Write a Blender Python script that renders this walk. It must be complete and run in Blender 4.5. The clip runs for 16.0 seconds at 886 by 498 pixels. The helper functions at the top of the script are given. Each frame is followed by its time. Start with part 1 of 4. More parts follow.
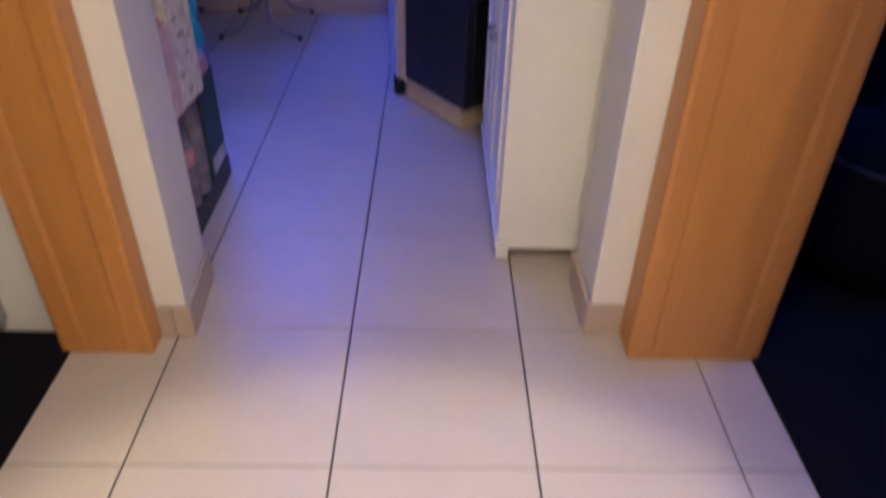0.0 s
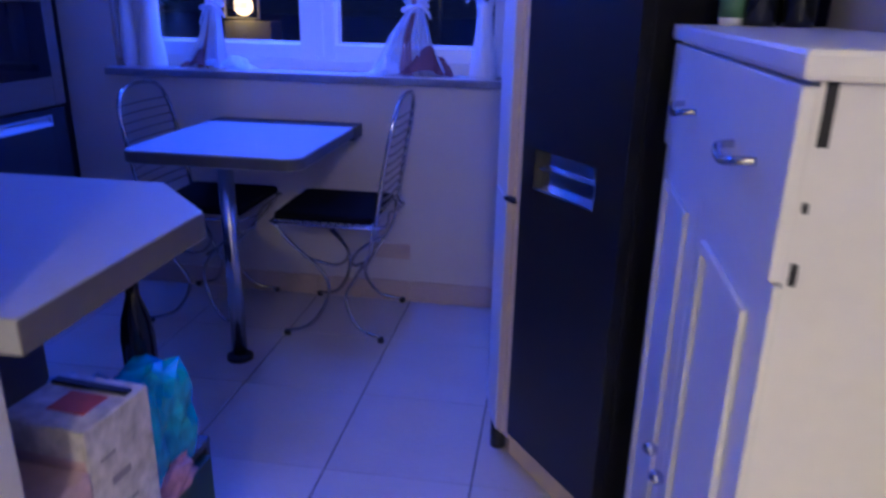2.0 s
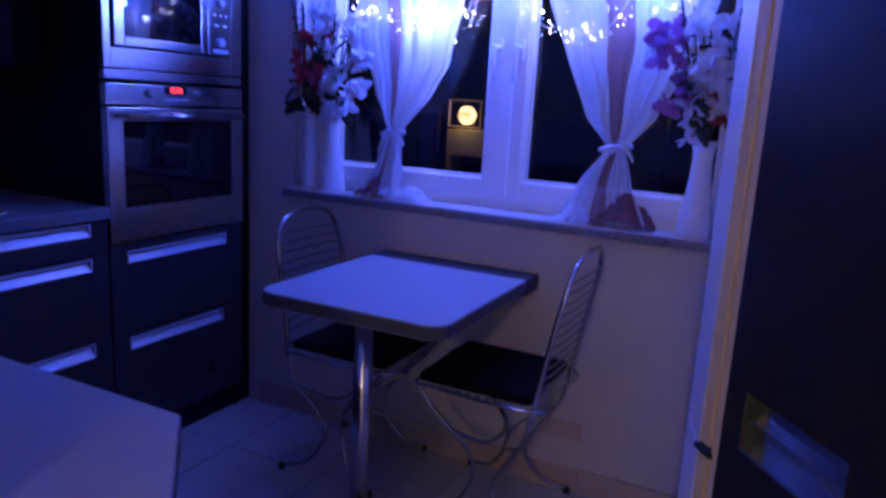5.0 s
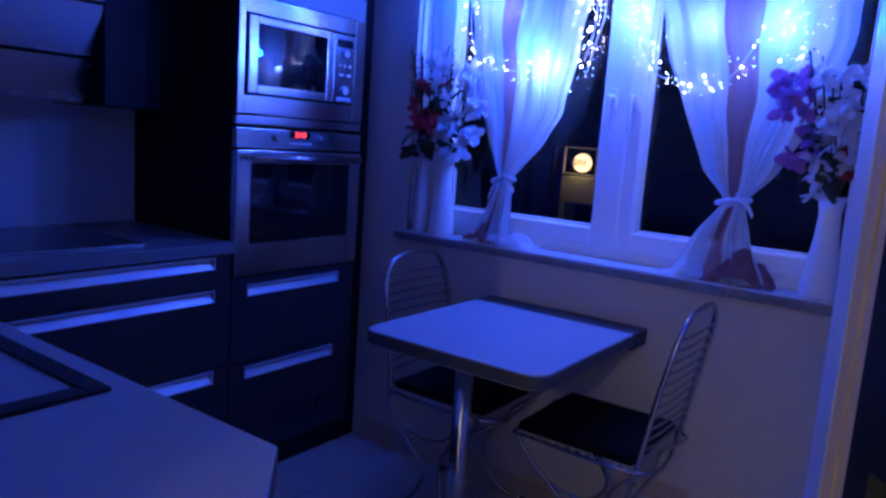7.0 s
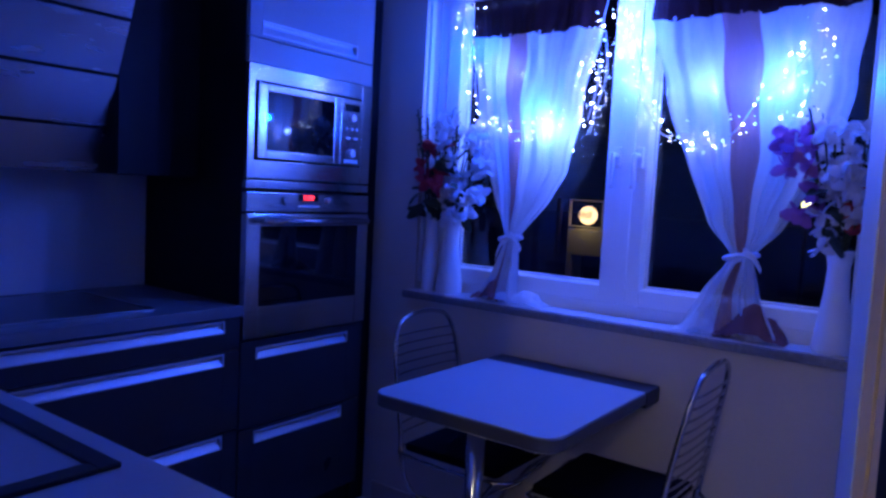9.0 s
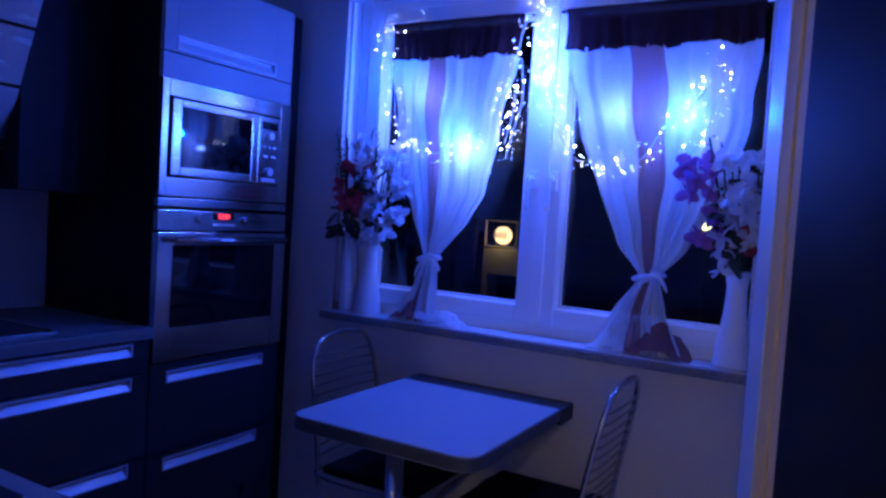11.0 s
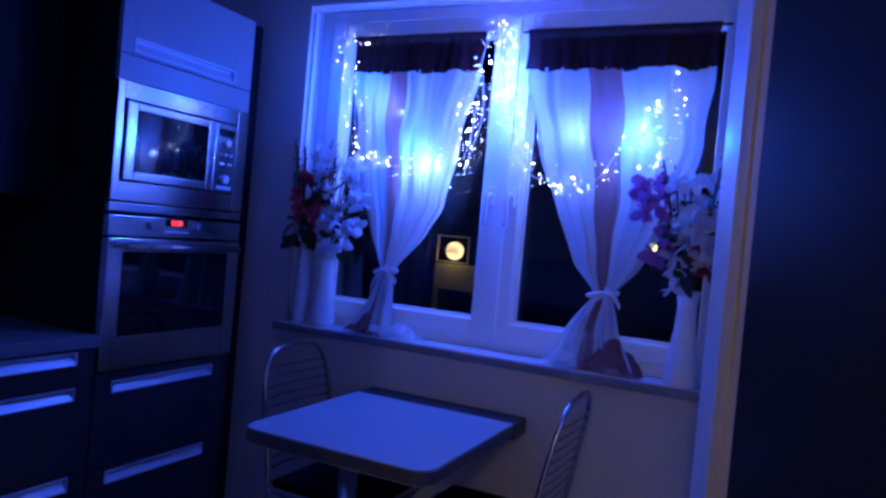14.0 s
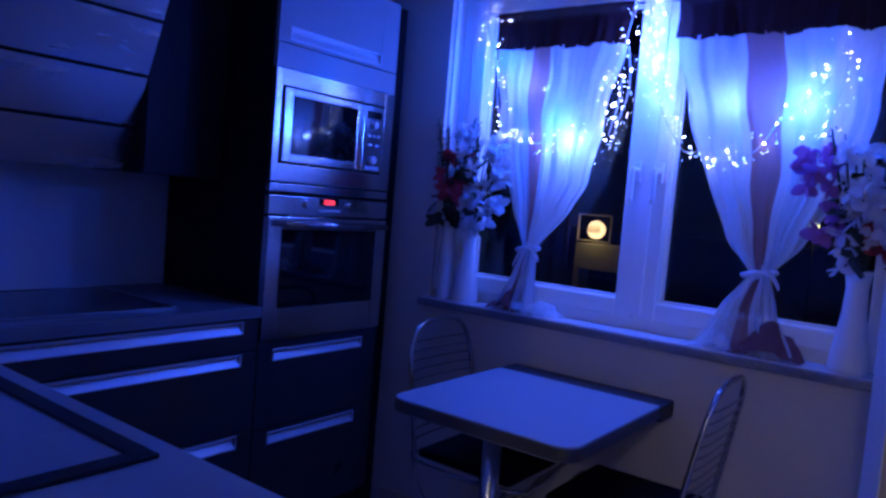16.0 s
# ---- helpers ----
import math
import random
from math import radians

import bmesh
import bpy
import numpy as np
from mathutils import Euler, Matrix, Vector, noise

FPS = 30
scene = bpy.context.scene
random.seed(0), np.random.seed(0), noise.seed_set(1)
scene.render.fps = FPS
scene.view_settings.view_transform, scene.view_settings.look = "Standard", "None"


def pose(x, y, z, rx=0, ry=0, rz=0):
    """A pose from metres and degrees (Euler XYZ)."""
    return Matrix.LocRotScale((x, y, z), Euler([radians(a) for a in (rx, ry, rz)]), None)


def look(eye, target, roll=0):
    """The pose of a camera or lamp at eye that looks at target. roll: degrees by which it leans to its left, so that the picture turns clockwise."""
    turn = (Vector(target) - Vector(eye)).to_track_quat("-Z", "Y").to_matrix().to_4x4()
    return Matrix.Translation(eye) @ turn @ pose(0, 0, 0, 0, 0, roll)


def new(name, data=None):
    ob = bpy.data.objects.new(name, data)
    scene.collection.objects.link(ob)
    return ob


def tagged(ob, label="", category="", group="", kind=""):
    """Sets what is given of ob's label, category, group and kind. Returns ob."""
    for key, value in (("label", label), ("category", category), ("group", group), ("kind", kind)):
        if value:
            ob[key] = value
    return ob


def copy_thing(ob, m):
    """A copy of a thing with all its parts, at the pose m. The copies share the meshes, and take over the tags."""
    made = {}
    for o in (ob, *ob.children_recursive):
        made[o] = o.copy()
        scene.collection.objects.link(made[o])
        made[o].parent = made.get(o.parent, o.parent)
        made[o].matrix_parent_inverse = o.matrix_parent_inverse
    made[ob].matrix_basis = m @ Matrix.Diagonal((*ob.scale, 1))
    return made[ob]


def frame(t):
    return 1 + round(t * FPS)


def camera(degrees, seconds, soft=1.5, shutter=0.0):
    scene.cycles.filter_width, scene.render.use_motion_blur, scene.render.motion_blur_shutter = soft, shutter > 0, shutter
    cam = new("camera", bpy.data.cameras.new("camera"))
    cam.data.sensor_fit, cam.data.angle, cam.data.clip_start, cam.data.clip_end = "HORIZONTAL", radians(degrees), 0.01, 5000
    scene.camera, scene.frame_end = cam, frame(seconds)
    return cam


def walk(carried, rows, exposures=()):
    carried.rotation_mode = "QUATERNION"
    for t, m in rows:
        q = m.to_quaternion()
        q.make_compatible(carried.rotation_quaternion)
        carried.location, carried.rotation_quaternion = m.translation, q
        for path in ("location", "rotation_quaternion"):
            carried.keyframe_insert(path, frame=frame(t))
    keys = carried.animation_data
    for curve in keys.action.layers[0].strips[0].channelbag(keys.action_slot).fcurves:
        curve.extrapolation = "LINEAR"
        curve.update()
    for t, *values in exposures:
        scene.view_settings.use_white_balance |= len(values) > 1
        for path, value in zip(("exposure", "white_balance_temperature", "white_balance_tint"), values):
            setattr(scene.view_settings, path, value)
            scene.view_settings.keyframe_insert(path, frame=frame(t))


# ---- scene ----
cam = camera(63.3, 16.0, soft=2.7, shutter=0.5)
PATH = [
    (0, (0.187, -1.288, 1.153), (0.22, 0.34, -0.007), 1.5),
    (0.2, (0.209, -1.207, 1.165), (0.214, 0.489, 0.104), 1.5),
    (0.5, (0.218, -1.036, 1.135), (0.182, 0.717, 0.173), 1.1),
    (0.8, (0.238, -0.876, 1.144), (0.115, 0.911, 0.254), 1.8),
    (1, (0.218, -0.791, 1.164), (0.058, 1.006, 0.3), 3.4),
    (1.5, (0.176, -0.566, 1.189), (-0.048, 1.288, 0.474), 2.0),
    (2, (0.15, -0.379, 1.202), (-0.131, 1.491, 0.55), 1.2),
    (2.2, (0.164, -0.290, 1.203), (-0.257, 1.564, 0.578), 1.4),
    (2.5, (0.189, -0.209, 1.231), (-0.343, 1.622, 0.628), 3.8),
    (3, (0.205, -0.122, 1.243), (-0.464, 1.654, 0.611), 2.8),
    (3.2, (0.191, -0.070, 1.246), (-0.444, 1.725, 0.629), 2.4),
    (3.5, (0.157, -0.022, 1.264), (-0.435, 1.808, 0.716), 2.7),
    (3.8, (0.114, 0.032, 1.256), (-0.454, 1.876, 0.713), 2.4),
    (4, (0.096, 0.05, 1.269), (-0.503, 1.886, 0.747), 2.3),
    (4.2, (0.094, 0.085, 1.267), (-0.570, 1.902, 0.760), 2.4),
    (4.5, (0.104, 0.115, 1.274), (-0.64, 1.911, 0.803), 3.6),
    (5, (0.14, 0.133, 1.298), (-0.721, 1.89, 0.889), 3.2),
    (5.2, (0.145, 0.140, 1.299), (-0.756, 1.890, 0.942), 3.6),
    (7.5, (0.162, 0.133, 1.313), (-1.017, 1.722, 1.025), 3.6),
    (8, (0.165, 0.131, 1.324), (-1.037, 1.713, 1.095), 3.1),
    (8.5, (0.161, 0.131, 1.332), (-1.057, 1.704, 1.131), 2.8),
    (9, (0.157, 0.13, 1.329), (-1.019, 1.74, 1.166), 3.0),
    (11.5, (0.156, 0.111, 1.335), (-0.785, 1.874, 1.256), 3.8),
    (12, (0.144, 0.122, 1.336), (-0.749, 1.911, 1.288), 4.0),
    (12.5, (0.132, 0.105, 1.336), (-0.718, 1.915, 1.298), 4.3),
    (13, (0.14, 0.109, 1.33), (-0.695, 1.926, 1.292), 4.7),
    (13.5, (0.143, 0.105, 1.33), (-0.69, 1.922, 1.301), 5.2),
    (14, (0.135, 0.095, 1.327), (-0.73, 1.897, 1.282), 5.2),
    (14.5, (0.141, 0.095, 1.33), (-0.813, 1.851, 1.259), 5.1),
    (15, (0.133, 0.076, 1.328), (-0.93, 1.768, 1.245), 5.1),
    (15.5, (0.137, 0.081, 1.328), (-0.996, 1.725, 1.211), 4.8),
    (16, (0.129, 0.081, 1.319), (-1.058, 1.685, 1.184), 4.8),
]
EXPO = [(0.0, 0.90, 5600, 4), (0.5, 1.18, 5500, 4), (1.0, 1.40, 5500, 4), (1.5, 1.22, 5300, 2), (2.0, 0.92, 4950, 4), (2.6, 0.68, 4800, 10), (3.0, 0.70, 6400, 30), (3.5, 0.85, 12500, 82), (4.2, 0.80, 12500, 98),
        (4.5, 0.58, 8800, 48), (4.8, 0.30, 6600, 20), (7.5, 0.02, 5250, 2), (9.0, -0.06, 5250, 1), (11.5, -0.27, 5250, 0), (16.0, -0.33, 5250, 0)]
walk(cam, [(t, look(eye, target, roll)) for t, eye, target, roll in PATH], EXPO)

# ---- light ----
world = bpy.data.worlds.new("night")
scene.world = world
world.use_nodes = True
world.node_tree.nodes["Background"].inputs[0].default_value = (0.02, 0.03, 0.08, 1)
world.node_tree.nodes["Background"].inputs[1].default_value = 0.03


def lamp(name, place, watts, colour, radius):
    data = bpy.data.lights.new(name, "POINT")
    data.energy, data.color, data.shadow_soft_size = watts, colour, radius
    ob = new(name, data)
    ob.location = place
    return ob


BLUE = (0.026, 0.098, 1.0)
LX, LY = 0.10, -1.05
BX, BY = 0.41, -2.05
WARM = (1.0, 0.76, 0.52)
PALE = (0.14, 0.20, 1.0)
lamp("string_light_centre", (-0.80, 2.335, 1.88), 11, (0.050, 0.088, 1.0), 0.012)
lamp("string_light_low", (-0.77, 2.335, 1.72), 5, (0.050, 0.088, 1.0), 0.012)
lamp("string_light_west", (-1.14, 2.335, 1.62), 7.5, (0.030, 0.094, 1.0), 0.012)
lamp("string_light_east", (-0.36, 2.335, 1.68), 7.5, BLUE, 0.012)
lamp("string_light_corner", (-1.40, 2.335, 1.86), 4.5, BLUE, 0.012)
# lamps behind the curtains; corner and middle added to even out their glow
lamp("string_light_behind_west", (-1.09, 2.495, 1.57), 6.5, PALE, 0.012)
lamp("curtain_fill_corner", (-1.27, 2.500, 1.78), 3.5, PALE, 0.012)
lamp("string_light_behind_east", (-0.32, 2.500, 1.70), 3.5, PALE, 0.012)
lamp("curtain_fill_middle", (-0.55, 2.500, 1.70), 3.5, PALE, 0.012)


# hall: an assumed pendant with a wide glow, an added spot straight down that brightens the near floor, and an unseen
# lamp further back that shines into the kitchen
def downlight(name, watts, degrees, blend):
    ob = lamp(name, (LX, LY, 2.02), watts, WARM, 0.06)
    ob.data.type = "SPOT"
    ob.data.spot_size, ob.data.spot_blend = radians(degrees), blend


# cone angle chosen to keep the warm light off the far kitchen
downlight("hall_light", 24, 116, 1.0)
downlight("hall_floor_fill", 62, 54, 0.35)
lamp("hall_back_light", (BX, BY, 2.02), 20, WARM, 0.03)
lamp("blue_room_light", (2.1, 0.2, 1.9), 20, (0.06, 0.12, 1.0), 0.05)


# ---- mesh and material tools ----
def material(name, colour, rough=0.5, metal=0.0, spread=0.12, grain=60.0, bump=0.15, coat=0.0, stretch=(1, 1, 1), spots=4.0, per_object=0.0, shine=0.5):
    m = bpy.data.materials.new(name)
    m.use_nodes = True
    nt = m.node_tree
    b = nt.nodes["Principled BSDF"]
    link = nt.links.new
    co = nt.nodes.new("ShaderNodeTexCoord")
    mp = nt.nodes.new("ShaderNodeMapping")
    mp.inputs["Scale"].default_value = stretch
    link(co.outputs["Object"], mp.inputs["Vector"])
    fine = nt.nodes.new("ShaderNodeTexNoise")
    fine.inputs["Scale"].default_value, fine.inputs["Detail"].default_value = grain, 4
    wide = nt.nodes.new("ShaderNodeTexNoise")
    wide.inputs["Scale"].default_value, wide.inputs["Detail"].default_value = spots, 3
    link(mp.outputs[0], fine.inputs["Vector"])
    link(mp.outputs[0], wide.inputs["Vector"])
    add = nt.nodes.new("ShaderNodeMath")
    add.operation = "ADD"
    link(fine.outputs["Fac"], add.inputs[0])
    link(wide.outputs["Fac"], add.inputs[1])
    top = add
    if per_object:
        info = nt.nodes.new("ShaderNodeObjectInfo")
        mul = nt.nodes.new("ShaderNodeMath")
        mul.operation = "MULTIPLY_ADD"
        mul.inputs[1].default_value = per_object
        link(info.outputs["Random"], mul.inputs[0])
        link(add.outputs[0], mul.inputs[2])
        top = mul
    ramp = nt.nodes.new("ShaderNodeMapRange")
    ramp.inputs[1].default_value, ramp.inputs[2].default_value = 0.6, 1.4 + per_object
    ramp.inputs[3].default_value, ramp.inputs[4].default_value = 1 - spread, 1 + spread
    link(top.outputs[0], ramp.inputs[0])
    mix = nt.nodes.new("ShaderNodeMix")
    mix.data_type, mix.blend_type = "RGBA", "MULTIPLY"
    mix.inputs[0].default_value = 1
    mix.inputs[6].default_value = (*colour, 1)
    link(ramp.outputs[0], mix.inputs[7])
    link(mix.outputs[2], b.inputs["Base Color"])
    rr = nt.nodes.new("ShaderNodeMapRange")
    rr.inputs[3].default_value, rr.inputs[4].default_value = max(0.02, rough * 0.8), min(1, rough * 1.2)
    link(wide.outputs["Fac"], rr.inputs[0])
    link(rr.outputs[0], b.inputs["Roughness"])
    b.inputs["Metallic"].default_value = metal
    b.inputs["Specular IOR Level"].default_value = shine
    b.inputs["Coat Weight"].default_value = coat
    if bump:
        bp = nt.nodes.new("ShaderNodeBump")
        bp.inputs["Strength"].default_value, bp.inputs["Distance"].default_value = bump, 0.002
        link(fine.outputs["Fac"], bp.inputs["Height"])
        link(bp.outputs[0], b.inputs["Normal"])
    return m


def glowing(name, colour, strength):
    m = bpy.data.materials.new(name)
    m.use_nodes = True
    b = m.node_tree.nodes["Principled BSDF"]
    b.inputs["Base Color"].default_value = (*colour, 1)
    b.inputs["Emission Color"].default_value = (*colour, 1)
    b.inputs["Emission Strength"].default_value = strength
    return m


def sheer(name, colour, clear, through_part):
    m = bpy.data.materials.new(name)
    m.use_nodes = True
    nt = m.node_tree
    nt.nodes.remove(nt.nodes["Principled BSDF"])
    out = nt.nodes["Material Output"]
    dif, tra, cle = (nt.nodes.new(k) for k in ("ShaderNodeBsdfDiffuse", "ShaderNodeBsdfTranslucent", "ShaderNodeBsdfTransparent"))
    tone = nt.nodes.new("ShaderNodeTexNoise")
    tone.inputs["Scale"].default_value = 35
    mix = nt.nodes.new("ShaderNodeMix")
    mix.data_type = "RGBA"
    mix.inputs[6].default_value = (*[c * 0.85 for c in colour], 1)
    mix.inputs[7].default_value = (*colour, 1)
    nt.links.new(tone.outputs["Fac"], mix.inputs[0])
    for s in (dif, tra):
        nt.links.new(mix.outputs[2], s.inputs[0])
    a, c = nt.nodes.new("ShaderNodeMixShader"), nt.nodes.new("ShaderNodeMixShader")
    a.inputs[0].default_value, c.inputs[0].default_value = through_part, clear
    nt.links.new(dif.outputs[0], a.inputs[1])
    nt.links.new(tra.outputs[0], a.inputs[2])
    nt.links.new(a.outputs[0], c.inputs[1])
    nt.links.new(cle.outputs[0], c.inputs[2])
    nt.links.new(c.outputs[0], out.inputs[0])
    return m


def clear_glass(name, tint=(1, 1, 1), rough=0.0):
    """Thin pane: clear, with a mirror sheen by Fresnel."""
    m = bpy.data.materials.new(name)
    m.use_nodes = True
    nt = m.node_tree
    nt.nodes.remove(nt.nodes["Principled BSDF"])
    cle, glo, fre, mix = (nt.nodes.new(k) for k in ("ShaderNodeBsdfTransparent", "ShaderNodeBsdfGlossy", "ShaderNodeFresnel", "ShaderNodeMixShader"))
    cle.inputs[0].default_value = (*tint, 1)
    glo.inputs["Roughness"].default_value = rough
    fre.inputs[0].default_value = 1.5
    nt.links.new(fre.outputs[0], mix.inputs[0])
    nt.links.new(cle.outputs[0], mix.inputs[1])
    nt.links.new(glo.outputs[0], mix.inputs[2])
    nt.links.new(mix.outputs[0], nt.nodes["Material Output"].inputs[0])
    return m


def box(bm, x0, x1, y0, y1, z0, z1, bevel=0.0):
    made = bmesh.ops.create_cube(bm, size=1)["verts"]
    for v in made:
        v.co = Vector(((x0 + x1) / 2 + v.co.x * (x1 - x0), (y0 + y1) / 2 + v.co.y * (y1 - y0), (z0 + z1) / 2 + v.co.z * (z1 - z0)))
    if bevel:
        edges = {e for v in made for e in v.link_edges}
        bmesh.ops.bevel(bm, geom=list(edges), offset=bevel, segments=2, affect="EDGES", profile=0.6)
    return bm


def prism(bm, outline, z0, z1, bevel=0.0):
    low = [bm.verts.new((x, y, z0)) for x, y in outline]
    high = [bm.verts.new((x, y, z1)) for x, y in outline]
    n = len(outline)
    faces = [bm.faces.new(low[::-1]), bm.faces.new(high)]
    for i in range(n):
        faces.append(bm.faces.new((low[i], low[(i + 1) % n], high[(i + 1) % n], high[i])))
    bmesh.ops.recalc_face_normals(bm, faces=faces)
    if bevel:
        bmesh.ops.bevel(bm, geom=list({e for f in faces for e in f.edges}), offset=bevel, segments=2, affect="EDGES", profile=0.6)
    return bm


def smooth_line(points, steps=6):
    pts = [Vector(p) for p in points]
    if len(pts) < 3:
        return pts
    ext = [2 * pts[0] - pts[1], *pts, 2 * pts[-1] - pts[-2]]
    out = []
    for i in range(1, len(ext) - 2):
        a, b, c, d = ext[i - 1:i + 3]
        for k in range(steps):
            t = k / steps
            out.append(0.5 * (2 * b + (c - a) * t + (2 * a - 5 * b + 4 * c - d) * t * t + (3 * b - a - 3 * c + d) * t ** 3))
    return out + [pts[-1]]


def tube(bm, points, r, seg=8, steps=6):
    line = smooth_line(points, steps)
    n = len(line)
    rings = []
    side = None
    for i, p in enumerate(line):
        d = (line[min(i + 1, n - 1)] - line[max(i - 1, 0)]).normalized()
        if side is None:
            side = d.orthogonal().normalized()
        side = (side - d * side.dot(d)).normalized()
        up = d.cross(side)
        rings.append([bm.verts.new(p + r * (math.cos(a) * side + math.sin(a) * up)) for a in (2 * math.pi * k / seg for k in range(seg))])
    for a, b in zip(rings, rings[1:]):
        for k in range(seg):
            bm.faces.new((a[k], a[(k + 1) % seg], b[(k + 1) % seg], b[k])).smooth = True
    bm.faces.new(rings[0][::-1])
    bm.faces.new(rings[-1])
    return bm


def lathe(bm, x, y, profile, seg=20):
    rings = [[bm.verts.new((x + r * math.cos(2 * math.pi * k / seg), y + r * math.sin(2 * math.pi * k / seg), z)) for k in range(seg)] for r, z in profile]
    for a, b in zip(rings, rings[1:]):
        for k in range(seg):
            bm.faces.new((a[k], a[(k + 1) % seg], b[(k + 1) % seg], b[k])).smooth = True
    bm.faces.new(rings[0][::-1])
    bm.faces.new(rings[-1])
    return bm


def sheet(bm, f, nu, nv):
    vs = [[bm.verts.new(f(i / nu, j / nv)) for i in range(nu + 1)] for j in range(nv + 1)]
    for j in range(nv):
        for i in range(nu):
            bm.faces.new((vs[j][i], vs[j][i + 1], vs[j + 1][i + 1], vs[j + 1][i])).smooth = True
    return bm


BASE = {}


def mesh_of(name, bm, mat, at):
    me = bpy.data.meshes.new(name)
    bm.to_mesh(me)
    bm.free()
    me.transform(Matrix.Translation(-Vector(at)))
    me.materials.append(mat)
    return me


def thing(name, at, label, category, group="", kind=""):
    ob = new(name)
    ob.location = at
    ob.empty_display_size = 0.05
    BASE[ob] = Vector(at)
    return tagged(ob, label, category, group, kind)


def part(name, bm, mat, parent, label=""):
    ob = new(name, mesh_of(name, bm, mat, BASE[parent]))
    ob.parent = parent
    BASE[ob] = BASE[parent]
    return tagged(ob, label)


def single(name, bm, mat, label, category, kind="", at=(0, 0, 0), group=""):
    ob = new(name, mesh_of(name, bm, mat, at))
    ob.location = at
    BASE[ob] = Vector(at)
    return tagged(ob, label, category, group, kind)


def B():
    return bmesh.new()


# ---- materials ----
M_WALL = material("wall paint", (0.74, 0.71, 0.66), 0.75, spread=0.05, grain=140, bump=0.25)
# kitchen copy of the wall paint, darker and beiger to deepen the shade there
M_KWALL_DIM = material("kitchen wall paint dimmed for shade", (0.56, 0.51, 0.46), 0.75, spread=0.05, grain=140, bump=0.25)
M_CEIL = material("ceiling paint", (0.70, 0.69, 0.67), 0.85, spread=0.04, grain=120, bump=0.2)
M_TILE = material("floor tile", (0.50, 0.44, 0.385), 0.38, spread=0.10, grain=45, bump=0.06, per_object=0.35, stretch=(1, 2.5, 1))
M_GROUT = material("grout", (0.035, 0.03, 0.03), 0.9, spread=0.2)
M_BASE = material("baseboard tile", (0.48, 0.38, 0.31), 0.4, spread=0.10, grain=45, bump=0.05, per_object=0.2)
M_BEECH = material("beech veneer", (0.52, 0.23, 0.06), 0.38, spread=0.16, grain=30, bump=0.05, stretch=(14, 14, 0.8), spots=2)
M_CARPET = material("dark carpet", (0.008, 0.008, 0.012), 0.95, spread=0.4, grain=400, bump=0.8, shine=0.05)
M_WHITE = material("white lacquer", (0.80, 0.78, 0.74), 0.35, spread=0.03, grain=50, bump=0.04)
M_PVC = material("white window plastic", (0.82, 0.82, 0.82), 0.3, spread=0.02, grain=60, bump=0.02)
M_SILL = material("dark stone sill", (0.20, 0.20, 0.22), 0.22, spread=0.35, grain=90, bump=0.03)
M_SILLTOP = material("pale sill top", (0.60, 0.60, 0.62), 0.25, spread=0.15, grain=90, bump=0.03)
M_ANTH = material("anthracite front", (0.028, 0.029, 0.033), 0.30, spread=0.10, grain=80, bump=0.03)
M_BLUEFRONT = material("grey lacquered front", (0.30, 0.30, 0.32), 0.38, spread=0.05, grain=80, bump=0.03)
M_DARK = material("black side panel", (0.008, 0.008, 0.010), 0.55, spread=0.10, grain=80, bump=0.03, shine=0.2)
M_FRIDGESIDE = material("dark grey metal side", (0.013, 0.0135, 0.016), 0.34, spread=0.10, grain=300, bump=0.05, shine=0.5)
M_STEEL = material("brushed steel", (0.60, 0.60, 0.61), 0.20, 1.0, spread=0.10, grain=40, bump=0.05, stretch=(1, 1, 30))
M_HOOD = material("hood steel", (0.60, 0.60, 0.62), 0.26, 1.0, spread=0.04, grain=40, bump=0.008, stretch=(1, 1, 8))
M_ALU = material("aluminium handle", (0.62, 0.62, 0.64), 0.4, 0.3, spread=0.05, grain=60, bump=0.02)
M_CHROME = material("chrome", (0.50, 0.50, 0.52), 0.16, 1.0, spread=0.04, grain=30, bump=0.0)
M_BLACKGLASS = material("black glass", (0.006, 0.006, 0.008), 0.05, spread=0.05, grain=30, bump=0.0)
M_BLACK = material("black plastic", (0.012, 0.012, 0.013), 0.5, spread=0.15, grain=60)
M_SEAT = material("black seat cushion", (0.006, 0.006, 0.007), 0.95, spread=0.3, grain=250, bump=0.5, shine=0.12)
M_TABLE = material("pale laminate", (0.38, 0.40, 0.44), 0.42, spread=0.04, grain=120, bump=0.05)
# table edge matches the top; its shade is put into this darker colour
M_EDGESHADE = material("shaded table edging", (0.085, 0.085, 0.09), 0.45, spread=0.08)
M_EDGE = material("dark table edging", (0.03, 0.03, 0.034), 0.5, spread=0.1)
M_WORKTOP = material("grey laminate worktop", (0.36, 0.36, 0.38), 0.5, spread=0.06, grain=150, bump=0.05, shine=0.2)
M_COUNTER = material("dark worktop", (0.16, 0.16, 0.175), 0.4, spread=0.08, grain=150, bump=0.05)
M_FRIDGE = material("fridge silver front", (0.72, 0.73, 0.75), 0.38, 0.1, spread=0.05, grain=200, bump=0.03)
M_SEAL = material("fridge edge", (0.72, 0.56, 0.36), 0.4, spread=0.05)
M_SPLASH = material("glass splashback", (0.58, 0.58, 0.60), 0.3, spread=0.05, grain=60, bump=0.02)
M_SHEER = sheer("white sheer fabric", (0.84, 0.84, 0.86), 0.15, 0.5)
M_SHEERB = sheer("brown sheer fabric", (0.48, 0.27, 0.25), 0.18, 0.4)
M_HEM = sheer("brown hem fabric", (0.28, 0.13, 0.12), 0.08, 0.35)
M_VALANCE = sheer("dark brown valance fabric", (0.035, 0.016, 0.016), 0.03, 0.3)
